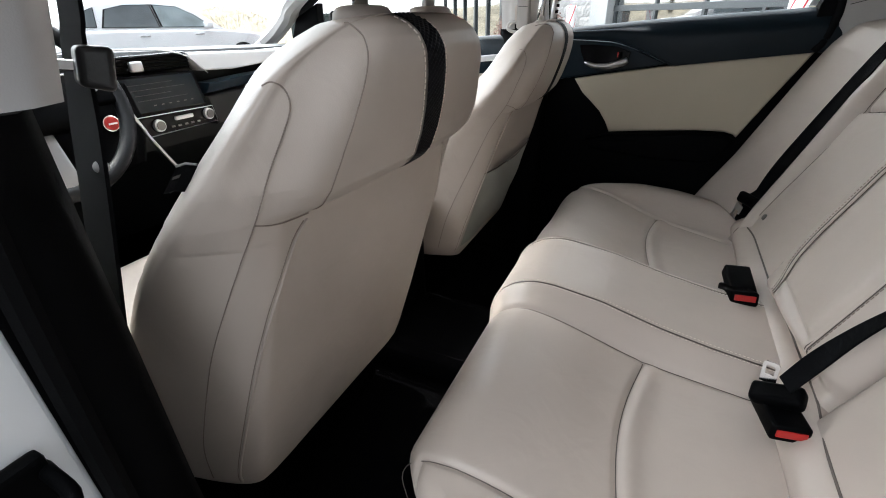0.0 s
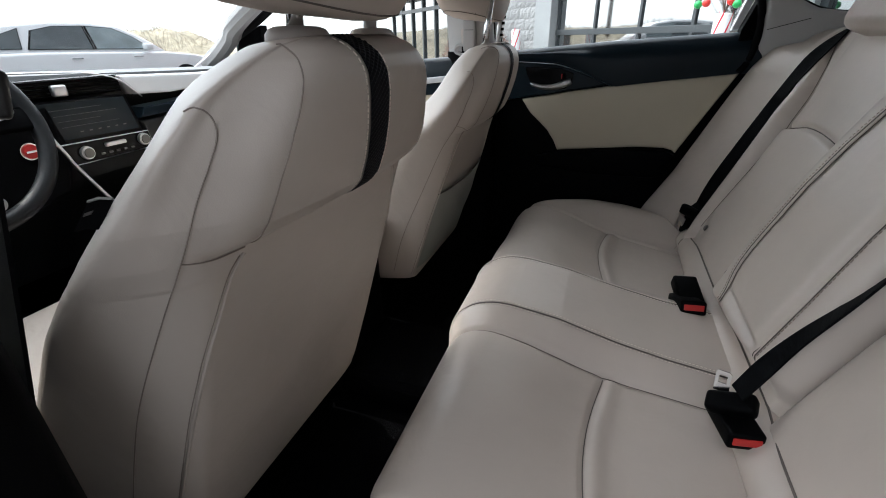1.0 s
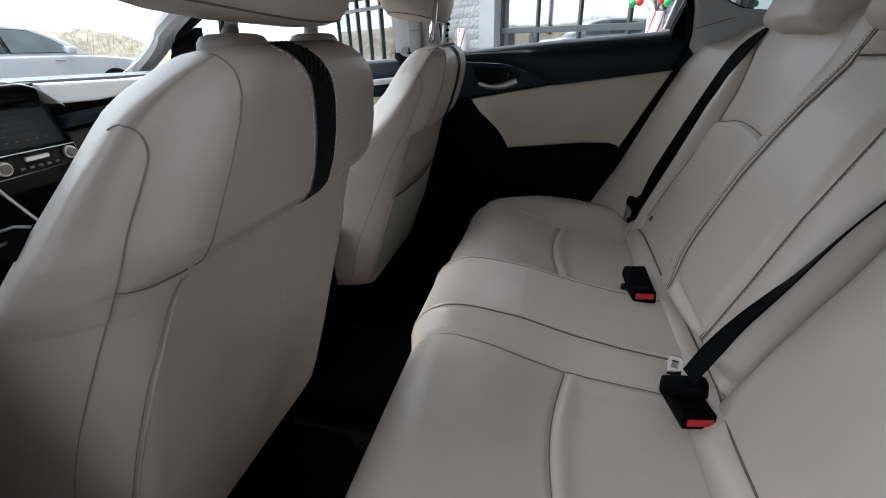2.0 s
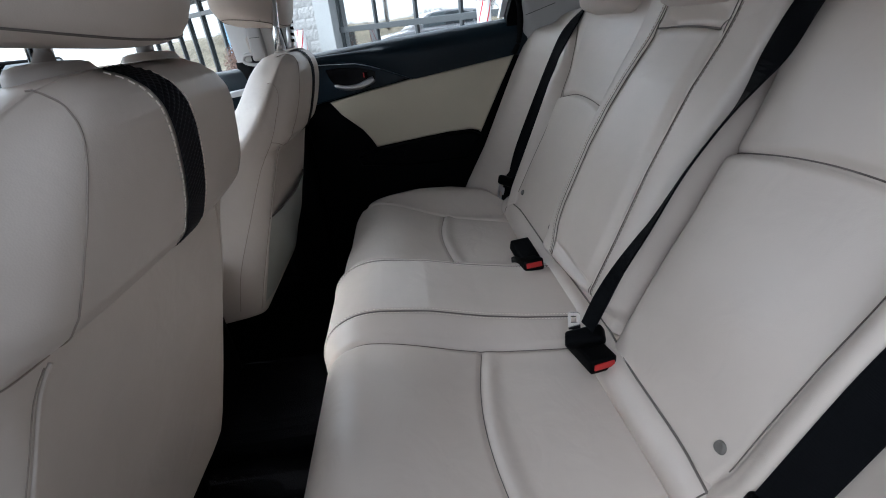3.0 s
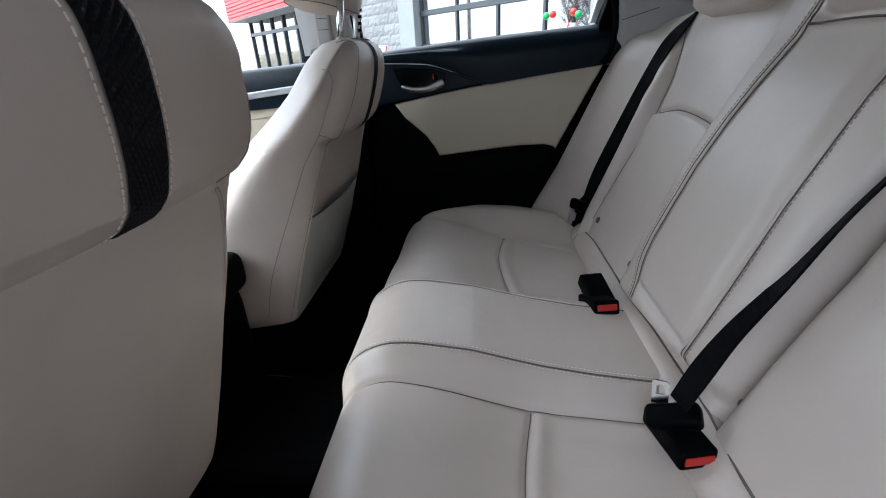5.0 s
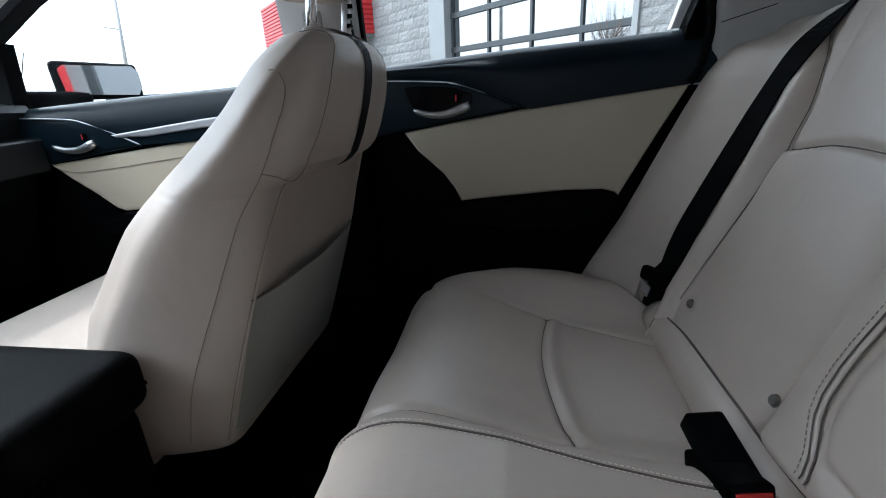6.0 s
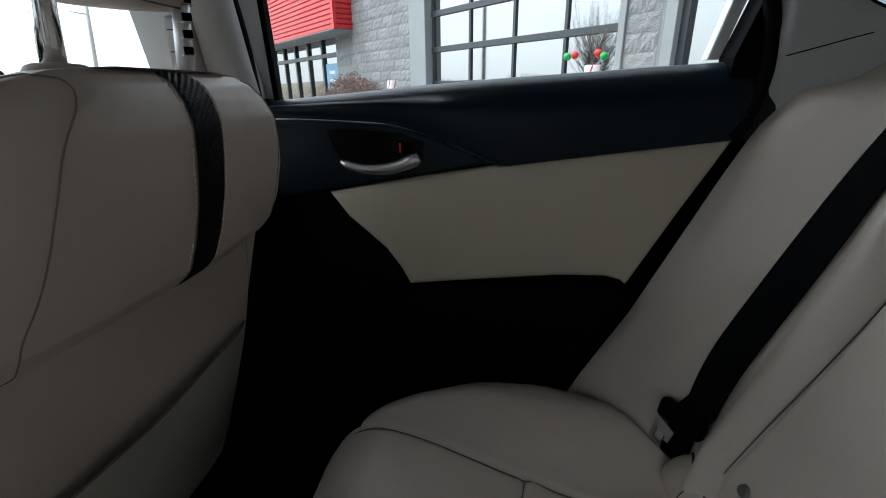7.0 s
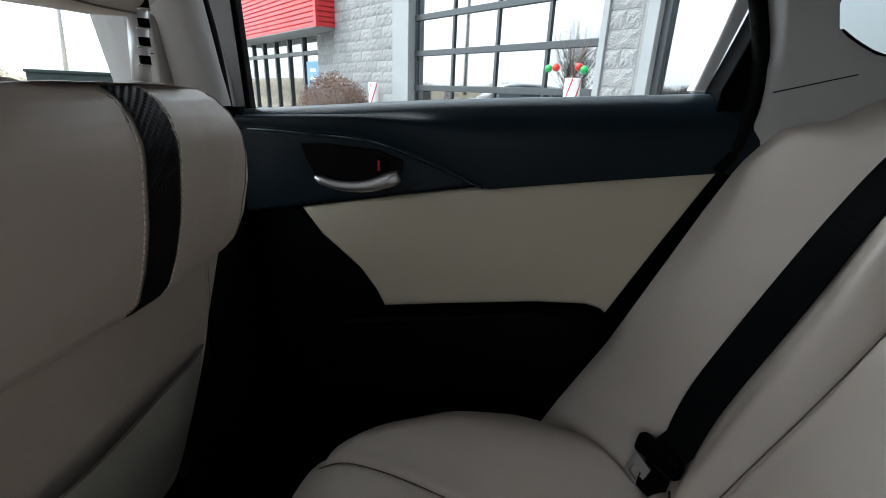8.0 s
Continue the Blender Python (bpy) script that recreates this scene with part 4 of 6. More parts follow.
for s in (-1, 1):
    setting("roof_rail", tube(spline([(s * 0.63, -0.55, 1.27), (s * 0.62, -0.2, 1.345), (s * 0.62, 0.5, 1.375), (s * 0.625, 1.0, 1.345), (s * 0.638, 1.40, 1.195), (s * 0.664, 1.608, 1.093), (s * 0.704, 1.688, 1.046), (s * 0.744, 1.786, 0.998), (s * 0.775, 1.90, 0.945)], 8), 0.034, 10), trim_grey,
            "grey roof side rail and screen pillar", "pillar")
    setting("door_sill", box((s * 0.74 - 0.05, -0.1, 0.2), (s * 0.74 + 0.05, 2.0, 0.30), 0.015), black_plastic, "black door sill trim", "sill")
    # quarter trim between the rear glass and the door opening
    v, hz = [], np.concatenate([np.linspace(0.93, 1.14, 24), np.linspace(1.16, 1.35, 8)])
    for z in hz:
        yf = float(np.interp(z, [0.88, 0.918, 0.946, 0.998, 1.042, 1.084, 1.146, 1.35], [-0.020, -0.047, -0.063, -0.072, -0.0735, -0.065, -0.045, 0.03]))
        yb = float(np.interp(z, [0.88, 1.040, 1.060, 1.068, 1.076, 1.088, 1.101, 1.142, 1.35], [-0.50, -0.46, -0.36, -0.22, -0.175, -0.146, -0.122, -0.104, -0.04]))
        x = 0.693 - 0.17 * (z - 1.0)
        for k, t in enumerate((-0.06, -0.02, 0.0, 0.05, 0.5, 0.94, 1.0, 1.1)):
            out = (0.05, 0.012, 0.003, 0, 0, 0, 0.004, 0.04)[k]
            v.append((s * (x + out - 0.03 * max(t, 0) * (yf - yb) / 0.3), yf + (yb - yf) * t, z))
    me = mesh_of("quarter_trim", v, grid_faces(len(hz), 8), trim_grey)
    q = tagged(new("quarter_trim", me), "smooth warm grey rear pillar trim", "pillar", kind="structure")
    def trim_line(pts, out):
        return [Vector((s * (0.693 - 0.17 * (z - 1.0) - 0.1 * (-0.070 - y) + out), y, z)) for y, z in pts]
    part("joint_line", tube(trim_line([(-0.0735 - 0.0072 * k, 1.0300 + 0.0020 * k) for k in range(13)], 0.0), 0.0008, 6), rubber, q, "fine joint between trim halves", True)
    part("dotted_border", tube(spline(trim_line([(-0.123, 1.1015), (-0.146, 1.0885), (-0.175, 1.0765), (-0.22, 1.0685), (-0.36, 1.0605)], 0.002), 5), 0.0022, 6), rubber, q, "dark border of the rear glass", True)
    seal = spline([(s * 0.704, y, z) for y, z in ((-0.036, 0.925), (-0.050, 0.95), (-0.060, 1.0), (-0.061, 1.042), (-0.053, 1.084), (-0.032, 1.146), (0.04, 1.34))], 6)
    part("door_seal", tube(seal, 0.010, 8), rubber, q, "black rubber door seal", True)
    gq = prism([(-0.10, 1.045), (-0.62, 1.045), (-0.56, 1.20), (-0.40, 1.34), (-0.04, 1.345)], "x", *sorted((s * 0.715, s * 0.719)))
    if s > 0:
        gq = tagged(part("quarter_window", gq, tinted_glass), "lightly tinted rear quarter glass", "window", kind="structure")
        gq.visible_shadow = False
    else:
        # unseen driver side is opaque, added to keep rear sky light out
        gq = tagged(part("rear_pillar", gq, trim_grey), "unseen grey rear pillar panel, closed to cut rear light", "pillar", kind="structure")
setting("windscreen_header", box((-0.62, 0.98, 1.30), (0.62, 1.06, 1.36), 0.02), trim_grey, "grey windscreen header", "trim")


def pane(name, corners, mat, label, thick=0.004, category="window"):
    a, b, c, d = (Vector(p) for p in corners)
    nrm = (b - a).cross(d - a).normalized() * thick
    bm = bmesh.new()
    lo = [bm.verts.new(p) for p in (a, b, c, d)]
    hi = [bm.verts.new(p + nrm) for p in (a, b, c, d)]
    bm.faces.new(lo[::-1]), bm.faces.new(hi)
    for i in range(4):
        j = (i + 1) % 4
        bm.faces.new((lo[i], lo[j], hi[j], hi[i]))
    ob = tagged(part(name, bm, mat), label, category, kind="structure")
    ob.visible_shadow = name == "rear_window"
    return ob


pane("windscreen", [(-0.74, 1.97, 0.925), (0.74, 1.97, 0.925), (0.60, 1.03, 1.335), (-0.60, 1.03, 1.335)], car_glass, "clear raked windscreen")
pane("rear_window", [(-0.58, -0.98, 1.04), (0.58, -0.98, 1.04), (0.57, -0.44, 1.335), (-0.57, -0.44, 1.335)], tinted_glass, "lightly tinted raked rear window")


# ---- doors ----
def door(name, label, s, rear):
    """A car door seen from inside; s = 1 right, -1 left."""
    d = thing(name, label, "door")

    def span(a, b):
        return (min(s * a, s * b), max(s * a, s * b))
    if rear:
        sill = [(-0.14, 1.031), (-0.016, 1.026), (0.178, 1.015), (0.30, 1.008), (0.425, 0.999), (0.637, 0.981), (0.66, 0.979)]
    else:
        sill = [(0.70, 0.972), (0.80, 0.968), (0.99, 0.957), (1.25, 0.945), (1.53, 0.929), (1.64, 0.920), (1.72, 0.913)]
    # rolled upper trim
    prof = [(0.702, -0.115), (0.699, -0.09), (0.698, -0.066), (0.699, -0.050), (0.702, -0.036), (0.707, -0.024), (0.714, -0.013), (0.723, -0.005), (0.734, -0.001), (0.745, 0.0), (0.758, -0.002), (0.765, -0.006), (0.765, -0.115)]
    rows = spline([(0, y, z) for y, z in sill], 14)
    drop = [(p.z - float(np.interp(p.y, [-0.14, -0.043, 0.128, 0.280, 0.309, 0.360, 0.418, 0.459, 0.533, 0.66], [0.930, 0.923, 0.903, 0.884, 0.896, 0.918, 0.939, 0.949, 0.954, 0.958]))) / 0.115 if rear else 1.0 for p in rows]
    v = [(s * px, p.y, p.z + pz * (1.0 if pz > -0.03 else k)) for p, k in zip(rows, drop) for px, pz in prof]
    put_mesh("upper_trim", mesh_of("upper_trim", v, grid_faces(len(rows), len(prof)), soft_black), d, "soft black rolled window sill")
    y0, y1 = (-0.125, 0.655) if rear else (0.70, 1.72)
    low = box((span(0.722, 0.765)[0], y0, 0.26), (span(0.722, 0.765)[1], y1, 0.92))
    part("lower_panel", low, black_plastic, d, "black grained lower door panel")
    ext = box((span(0.775, 0.845)[0], y0 - 0.02, 0.22), (span(0.775, 0.845)[1], y1 + 0.02, 0.962 if rear else 0.905), 0.02)
    part("outer_skin", ext, white_paint, d, "white painted outer skin")
    # ivory insert with a soft bulge
    if rear:
        outline = [(0.559, 0.841), (0.416, 0.866), (0.290, 0.885), (0.128, 0.905), (-0.043, 0.925), (0.020, 0.806), (0.078, 0.692), (0.088, 0.700), (0.112, 0.706), (0.188, 0.705), (0.323, 0.693), (0.432, 0.682), (0.447, 0.712), (0.470, 0.745), (0.500, 0.773), (0.530, 0.800)]
    else:
        outline = [(1.514, 0.786), (1.352, 0.806), (1.20, 0.825), (1.05, 0.842), (0.90, 0.858), (0.72, 0.872), (0.72, 0.70), (0.95, 0.690), (1.15, 0.678), (1.33, 0.660), (1.352, 0.668), (1.40, 0.705), (1.46, 0.745)]
    bm = prism(outline if s > 0 else outline[::-1], "x", min(s * 0.708, s * 0.724), max(s * 0.708, s * 0.724), 0.008, 4)
    part("insert", bm, leather_panel, d, "ivory vinyl door insert")
    # armrest shelf
    if rear:
        arm = [(0.080, 0.688), (0.112, 0.702), (0.188, 0.701), (0.323, 0.689), (0.430, 0.678), (0.500, 0.660), (0.490, 0.630), (0.30, 0.612), (0.13, 0.615)]
        cup = [(0.340, 0.668), (0.495, 0.658), (0.470, 0.637), (0.350, 0.640)]
    else:
        arm = [(0.72, 0.697), (0.95, 0.687), (1.15, 0.675), (1.33, 0.657), (1.40, 0.640), (1.38, 0.60), (1.1, 0.585), (0.72, 0.59)]
        cup = [(1.10, 0.662), (1.30, 0.645), (1.29, 0.625), (1.11, 0.635)]
    part("armrest", prism(arm, "x", *span(0.682, 0.725), 0.010, 3), black_plastic, d, "black moulded armrest", True)
    part("pull_cup", prism(cup, "x", *span(0.677, 0.684), 0.003, 2), black_plastic, d, "recessed grab cup rim")
    # handle bay: dark eye-shaped bezel, lever and lock slider
    oy, oz = (0.0, 0.0) if rear else (0.945, -0.057)

    def hp(pts):
        return [(y + oy, z + oz) for y, z in pts]
    eye = hp([(0.660, 0.953), (0.60, 0.953), (0.531, 0.950), (0.459, 0.945), (0.416, 0.934), (0.358, 0.913), (0.300, 0.889), (0.360, 0.877), (0.45, 0.864), (0.559, 0.846), (0.660, 0.828)] if rear else
             [(0.76, 0.92), (0.66, 0.945), (0.531, 0.945), (0.416, 0.930), (0.350, 0.908), (0.300, 0.886), (0.360, 0.877), (0.45, 0.864), (0.559, 0.846), (0.76, 0.81)])
    part("handle_surround", prism(eye, "x", *span(0.704, 0.724), 0.004, 2), soft_black, d, "satin black handle surround")
    rim = spline([(s * 0.703, y, z) for y, z in hp([(0.66, 0.959), (0.60, 0.958), (0.533, 0.955), (0.459, 0.950), (0.418, 0.940), (0.360, 0.919), (0.309, 0.897), (0.285, 0.886)])], 8)
    part("rim_strip", tube(rim, 0.0030, 8), soft_black, d, "thin raised black strip", True)
    if not rear:
        part("rim_light", tube([q + Vector((-s * 0.003, 0, 0.004)) for q in rim], 0.002, 6), satin, d, "thin silver strip", True)
        tr = [(1.285, 0.851), (1.30, 0.858), (1.05, 0.888), (0.80, 0.912), (0.72, 0.918), (0.72, 0.898), (0.80, 0.893), (1.05, 0.868), (1.20, 0.852)]
        part("stitching", tube(spline([(s * 0.7068, y, z) for y, z in ((1.495, 0.778), (1.45, 0.766), (1.36, 0.771), (1.20, 0.790), (1.0, 0.815), (0.85, 0.830))], 6), 0.0009, 6), seam_soft, d, "stitched insert line", True)
        part("decor_strip", prism(tr, "x", *span(0.694, 0.715), 0.003, 2), satin, d, "brushed silver decor strip")
    # no hollow here: the recess's shade is a black plate
    bay = hp([(0.552, 0.938), (0.515, 0.940), (0.440, 0.934), (0.402, 0.920), (0.405, 0.892), (0.425, 0.874), (0.500, 0.872), (0.530, 0.886), (0.545, 0.915)])
    part("handle_recess_shade", prism(bay, "x", *span(0.7025, 0.708), 0.002, 2), gloss_black, d, "black plate standing for the shaded handle recess")
    lever = spline([(s * 0.698, y, z) for y, z in hp([(0.532, 0.8915), (0.520, 0.886), (0.495, 0.880), (0.460, 0.8805), (0.432, 0.888), (0.408, 0.898)])], 8)
    rr = [float(np.interp(i / (len(lever) - 1), [0, 0.15, 0.5, 0.75, 0.9, 1], [0.003, 0.0065, 0.0080, 0.0100, 0.0112, 0.0085])) for i in range(len(lever))]
    part("handle", tube(lever, rr, 12), satin, d, "curved satin silver pull lever", True)
    bm = box((-0.005, -0.007, -0.009), (0.005, 0.007, 0.009), 0.002, 2)
    bm.transform(Matrix.Translation((s * 0.701, 0.432 + oy, 0.912 + oz)))
    lock = part("lock_slider", bm, black_plastic, d, "black lock slider")
    part("lock_mark", box((min(s * 0.6965, s * 0.6955), 0.4355 + oy, 0.905 + oz), (max(s * 0.6965, s * 0.6955), 0.4385 + oy, 0.919 + oz)), red_plastic, lock, "red unlocked mark")
    # window frame and glass
    if rear:
        frames = [([(0.640, 0.97), (0.649, 0.97), (0.657, 1.15), (0.675, 1.34), (0.664, 1.34), (0.648, 1.15)], 0.745, 0.765, rubber, "black window seal"),
                  ([(0.649, 0.97), (0.685, 0.97), (0.692, 1.15), (0.72, 1.34), (0.675, 1.34), (0.657, 1.15)], 0.748, 0.775, white_paint, "white door frame edge"),
                  ([(-0.12, 0.99), (-0.018, 0.99), (-0.020, 1.031), (-0.042, 1.096), (-0.062, 1.16), (-0.125, 1.34), (-0.22, 1.34), (-0.14, 1.15)], 0.708, 0.752, black_plastic, "black rear frame corner"),
                  ([(-0.004, 1.030), (-0.023, 1.030), (-0.042, 1.096), (-0.062, 1.16), (-0.120, 1.34), (-0.098, 1.34), (-0.037, 1.158), (-0.022, 1.095)], 0.7525, 0.775, white_paint, "white door frame edge"),
                  ([(-0.13, 1.325), (0.72, 1.325), (0.72, 1.36), (-0.13, 1.36)], 0.66, 0.76, rubber, "black upper frame")]
        gl = [(-0.05, 0.985), (0.64, 0.97), (0.70, 1.33), (-0.12, 1.33)]
    else:
        frames = [([(0.70, 0.96), (0.735, 0.96), (0.78, 1.32), (0.75, 1.33)], 0.72, 0.76, rubber, "black window seal"),
                  ([(1.565, 0.90), (1.72, 0.905), (1.66, 1.03), (1.55, 1.08)], 0.71, 0.75, black_plastic, "black corner sail panel"),
                  ([(0.75, 1.32), (1.10, 1.31), (1.45, 1.16), (1.70, 1.02), (1.74, 1.03), (1.48, 1.19), (1.12, 1.345), (0.75, 1.355)], 0.71, 0.76, rubber, "black upper frame")]
        gl = [(0.72, 0.955), (1.62, 0.90), (1.50, 1.14), (1.10, 1.315), (0.77, 1.33)]
    for poly, a, b, mat, lab in frames:
        part("window_frame", prism(poly, "x", *span(a, b), 0.003, 2), mat, d, lab)
    bm = prism(gl, "x", *span(0.755, 0.759))
    g = part("window_glass", bm, car_glass, d, "clear window glass")
    g.visible_shadow = False
    return d


door("rear_door", "closed rear door with ivory insert and black armrest", 1, True)
door("front_door", "closed front passenger door with silver decor strip", 1, False)
door("front_door", "closed driver door with silver decor strip", -1, False)


# ---- side pillars with front belts ----
def b_pillar(s):
    p = thing("pillar", "greige centre pillar with black lower trim", "pillar", kind="structure")
    rows = []
    for z in np.linspace(0.985, 1.36, 16):
        lean = 0.085 * max(z - 0.985, 0) / 0.375
        rise = 0.10 * max(z - 0.985, 0) / 0.375
        for x, y in ((0.755, 0.664), (0.715, 0.652), (0.692, 0.650), (0.674 if s > 0 else 0.671, 0.660), (0.668, 0.70), (0.670, 0.76), (0.69, 0.80), (0.735, 0.815)):
            tuck = lean if s > 0 else 0.38 * min(z - 0.985, 0.1) + 0.05 * max(z - 1.085, 0)
            rows.append((s * (x - tuck), y + rise * (0.25 if y < 0.68 else 0.0 if s > 0 and y > 0.75 else 0.35) + (0.25 * min(z - 0.985, 0.1) - (0.036 if y < 0.68 else 0) if s < 0 else 0), z))
    put_mesh("upper_trim", mesh_of("upper_trim", rows, grid_faces(16, 8), trim_grey), p, "greige upper pillar trim")
    rows = []
    for z in np.linspace(0.26, 0.984, 12):
        wide = 0.04 * max(0.6 - z, 0) / 0.34
        for x, y in ((0.750, 0.652), (0.728, 0.642), (0.700, 0.643), (0.686, 0.66), (0.682, 0.70), (0.69, 0.78), (0.735, 0.82)):
            rows.append((s * (x - wide), y - (0.030 if s < 0 and y < 0.68 else 0), z))
    put_mesh("lower_trim", mesh_of("lower_trim", rows, grid_faces(12, 7), black_plastic), p, "black lower pillar trim")
    if s > 0:
        # added out of view: keeps a sun fleck off the rear cushion
        part("sun_leak_cap", box((0.690, 0.700, 1.318), (0.765, 0.800, 1.352), 0.006, 2), rubber, p, "unseen black block added to stop sun leaking through the door joint", True)
    if s < 0:
        return p
    seal = spline([(s * 0.712, 0.662, 0.30), (s * 0.712, 0.662, 0.90), (s * 0.711, 0.662, 0.99), (s * 0.692, 0.671, 1.13), (s * 0.65, 0.71, 1.34)], 6)
    part("door_seal", tube(seal, 0.011, 8), rubber, p, "black rubber door seal", True)
    return p


def front_belt(s):
    b = thing("seat_belt", "front seat belt hanging on the centre pillar", "seat belt", group="front belts")
    if s > 0:
        pts = [(0.640, 0.735, 1.25), (0.650, 0.728, 1.10), (0.656, 0.725, 1.005)]
        low = [(0.657, 0.725, 1.000), (0.672, 0.73, 0.90), (0.684, 0.74, 0.75), (0.688, 0.75, 0.35)]
        p = spline(pts, 6)
        part("webbing", ribbon(p, [Vector((0.004, 0.0235, 0))] * len(p)), belt_grey, b, "greige webbing strap")
        p = spline(low, 6)
        part("lower_webbing", ribbon(p, [Vector((0.004, 0.0235, 0))] * len(p)), belt_web, b, "black lower strap")
    else:
        p = spline([(-0.570, 0.72, 1.18), (-0.596, 0.72, 1.043), (-0.604, 0.72, 1.013), (-0.625, 0.72, 0.921), (-0.647, 0.72, 0.829), (-0.668, 0.72, 0.74), (-0.680, 0.72, 0.66), (-0.69, 0.73, 0.40)], 6)
        part("webbing", ribbon(p, [Vector((0.002, 0.0235, 0)) * float(np.interp(q.z, [0.95, 1.02], [1.0, 0.72])) for q in p]), belt_web, b, "black webbing strap")
    if s > 0:
        part("tongue", tube(spline([(0.660, 0.705, 1.000), (0.660, 0.760, 1.004), (0.660, 0.770, 0.985), (0.660, 0.735, 0.975), (0.660, 0.705, 0.985)], 6), 0.005, 8), trim_grey, b, "greige latch loop", True)
        g = box((0.640, 0.700, 0.985), (0.668, 0.740, 1.092), 0.009, 4)
        cover = part("guide_cover", g, guide_grey, b, "greige belt guide cover", True)
        for z in (1.046, 1.073):
            part("joint", box((0.6394, 0.706, z - 0.0006), (0.646, 0.734, z + 0.0006)), rubber, cover, "fine dark joint")
    else:
        bm = box((-0.012, -0.014, -0.0155), (0.012, 0.014, 0.0155), 0.006, 4)
        for v in bm.verts:
            v.co.z *= 1 + 6.0 * v.co.x
        bm.transform(Matrix.Translation((-0.6095, 0.694, 0.997)) @ pose(0, 0, 0, 0, 12, -22))
        part("latch_body", bm, latch_grey, b, "worn black latch body", True)
        bm = box((-0.013, -0.004, -0.0042), (0.013, 0.004, 0.0042), 0.0015, 2)
        bm.transform(Matrix.Translation((-0.617, 0.709, 0.999)) @ pose(0, 0, 0, 0, 4, -64))
        part("tongue", bm, chrome, b, "steel tongue")
        bm = bmesh.new()
        bmesh.ops.create_uvsphere(bm, u_segments=12, v_segments=8, radius=0.006)
        bm.transform(Matrix.Translation((-0.624, 0.708, 0.921)))
        part("stop_button", bm, trim_grey, b, "small round stop button", True)
    return b


for side in (-1, 1):
    b_pillar(side)
    front_belt(side)
# outer body jamb beside the open door, with its striker
jamb = setting("door_jamb", prism([(-0.90, 0.22), (-0.757, 0.22), (-0.750, 0.60), (-0.746, 0.75), (-0.746, 0.90), (-0.730, 1.10), (-0.70, 1.36), (-0.74, 1.36), (-0.80, 1.10), (-0.88, 0.9)], "y", 0.625, 0.68, 0.006), white_paint, "white painted door jamb", "jamb")
setting("jamb_seal", tube(spline([(-0.748, 0.614, 0.25), (-0.742, 0.614, 0.70), (-0.739, 0.614, 0.86), (-0.733, 0.618, 0.95), (-0.712, 0.635, 1.15), (-0.66, 0.68, 1.36)], 6), 0.009, 8), rubber, "black rubber door seal", "seal")
st = thing("door_striker", "dark steel door striker on the white jamb", "striker")
part("plate", box((-0.800, 0.612, 0.745), (-0.765, 0.625, 0.785), 0.004), black_plastic, st)
part("loop", tube(spline([(-0.795, 0.618, 0.755), (-0.792, 0.585, 0.755), (-0.772, 0.578, 0.768), (-0.768, 0.618, 0.772)], 5), 0.005, 8), black_plastic, st, "dark steel loop", True)
setting("rear_fender_left", prism([(-0.36, 0.22), (-0.16, 0.22), (-0.10, 0.5), (-0.09, 0.80), (-0.11, 1.02), (-0.16, 1.34), (-0.36, 1.34)], "x", -0.86, -0.725, 0.01), white_paint, "white rear body side behind the open door", "body side")
setting("rear_fender_right", prism([(-0.36, 0.22), (-0.14, 0.22), (-0.14, 0.96), (-0.36, 0.98)], "x", 0.73, 0.86, 0.01), white_paint, "white rear body side", "body side")


# ---- plain outer body that closes the car fore and aft ----
setting("hood", prism([(1.98, 0.93), (1.98, 0.60), (2.95, 0.50), (2.98, 0.66), (2.80, 0.76), (2.40, 0.86)], "x", -0.80, 0.80, 0.02), white_paint, "white painted hood", "car body")
setting("trunk_lid", prism([(-0.98, 1.03), (-0.37, 0.99), (-0.37, 0.40), (-1.55, 0.40), (-1.58, 0.85), (-1.45, 1.00)], "x", -0.78, 0.78, 0.02), white_paint, "white painted trunk lid", "car body")


def road_wheel(x, y):
    w = thing("wheel", "black road wheel with alloy rim", "wheel", group="car wheels")
    part("tyre", tube([(x - 0.10, y, 0.27), (x - 0.085, y, 0.27), (x + 0.085, y, 0.27), (x + 0.10, y, 0.27)], [0.29, 0.32, 0.32, 0.29], 28), rubber, w, "", True)
    part("rim", tube([(x - 0.102, y, 0.27), (x + 0.102, y, 0.27)], 0.21, 24), satin, w, "alloy rim")


for wx in (-0.76, 0.76):
    for wy in (-0.62, 2.35):
        road_wheel(wx, wy)

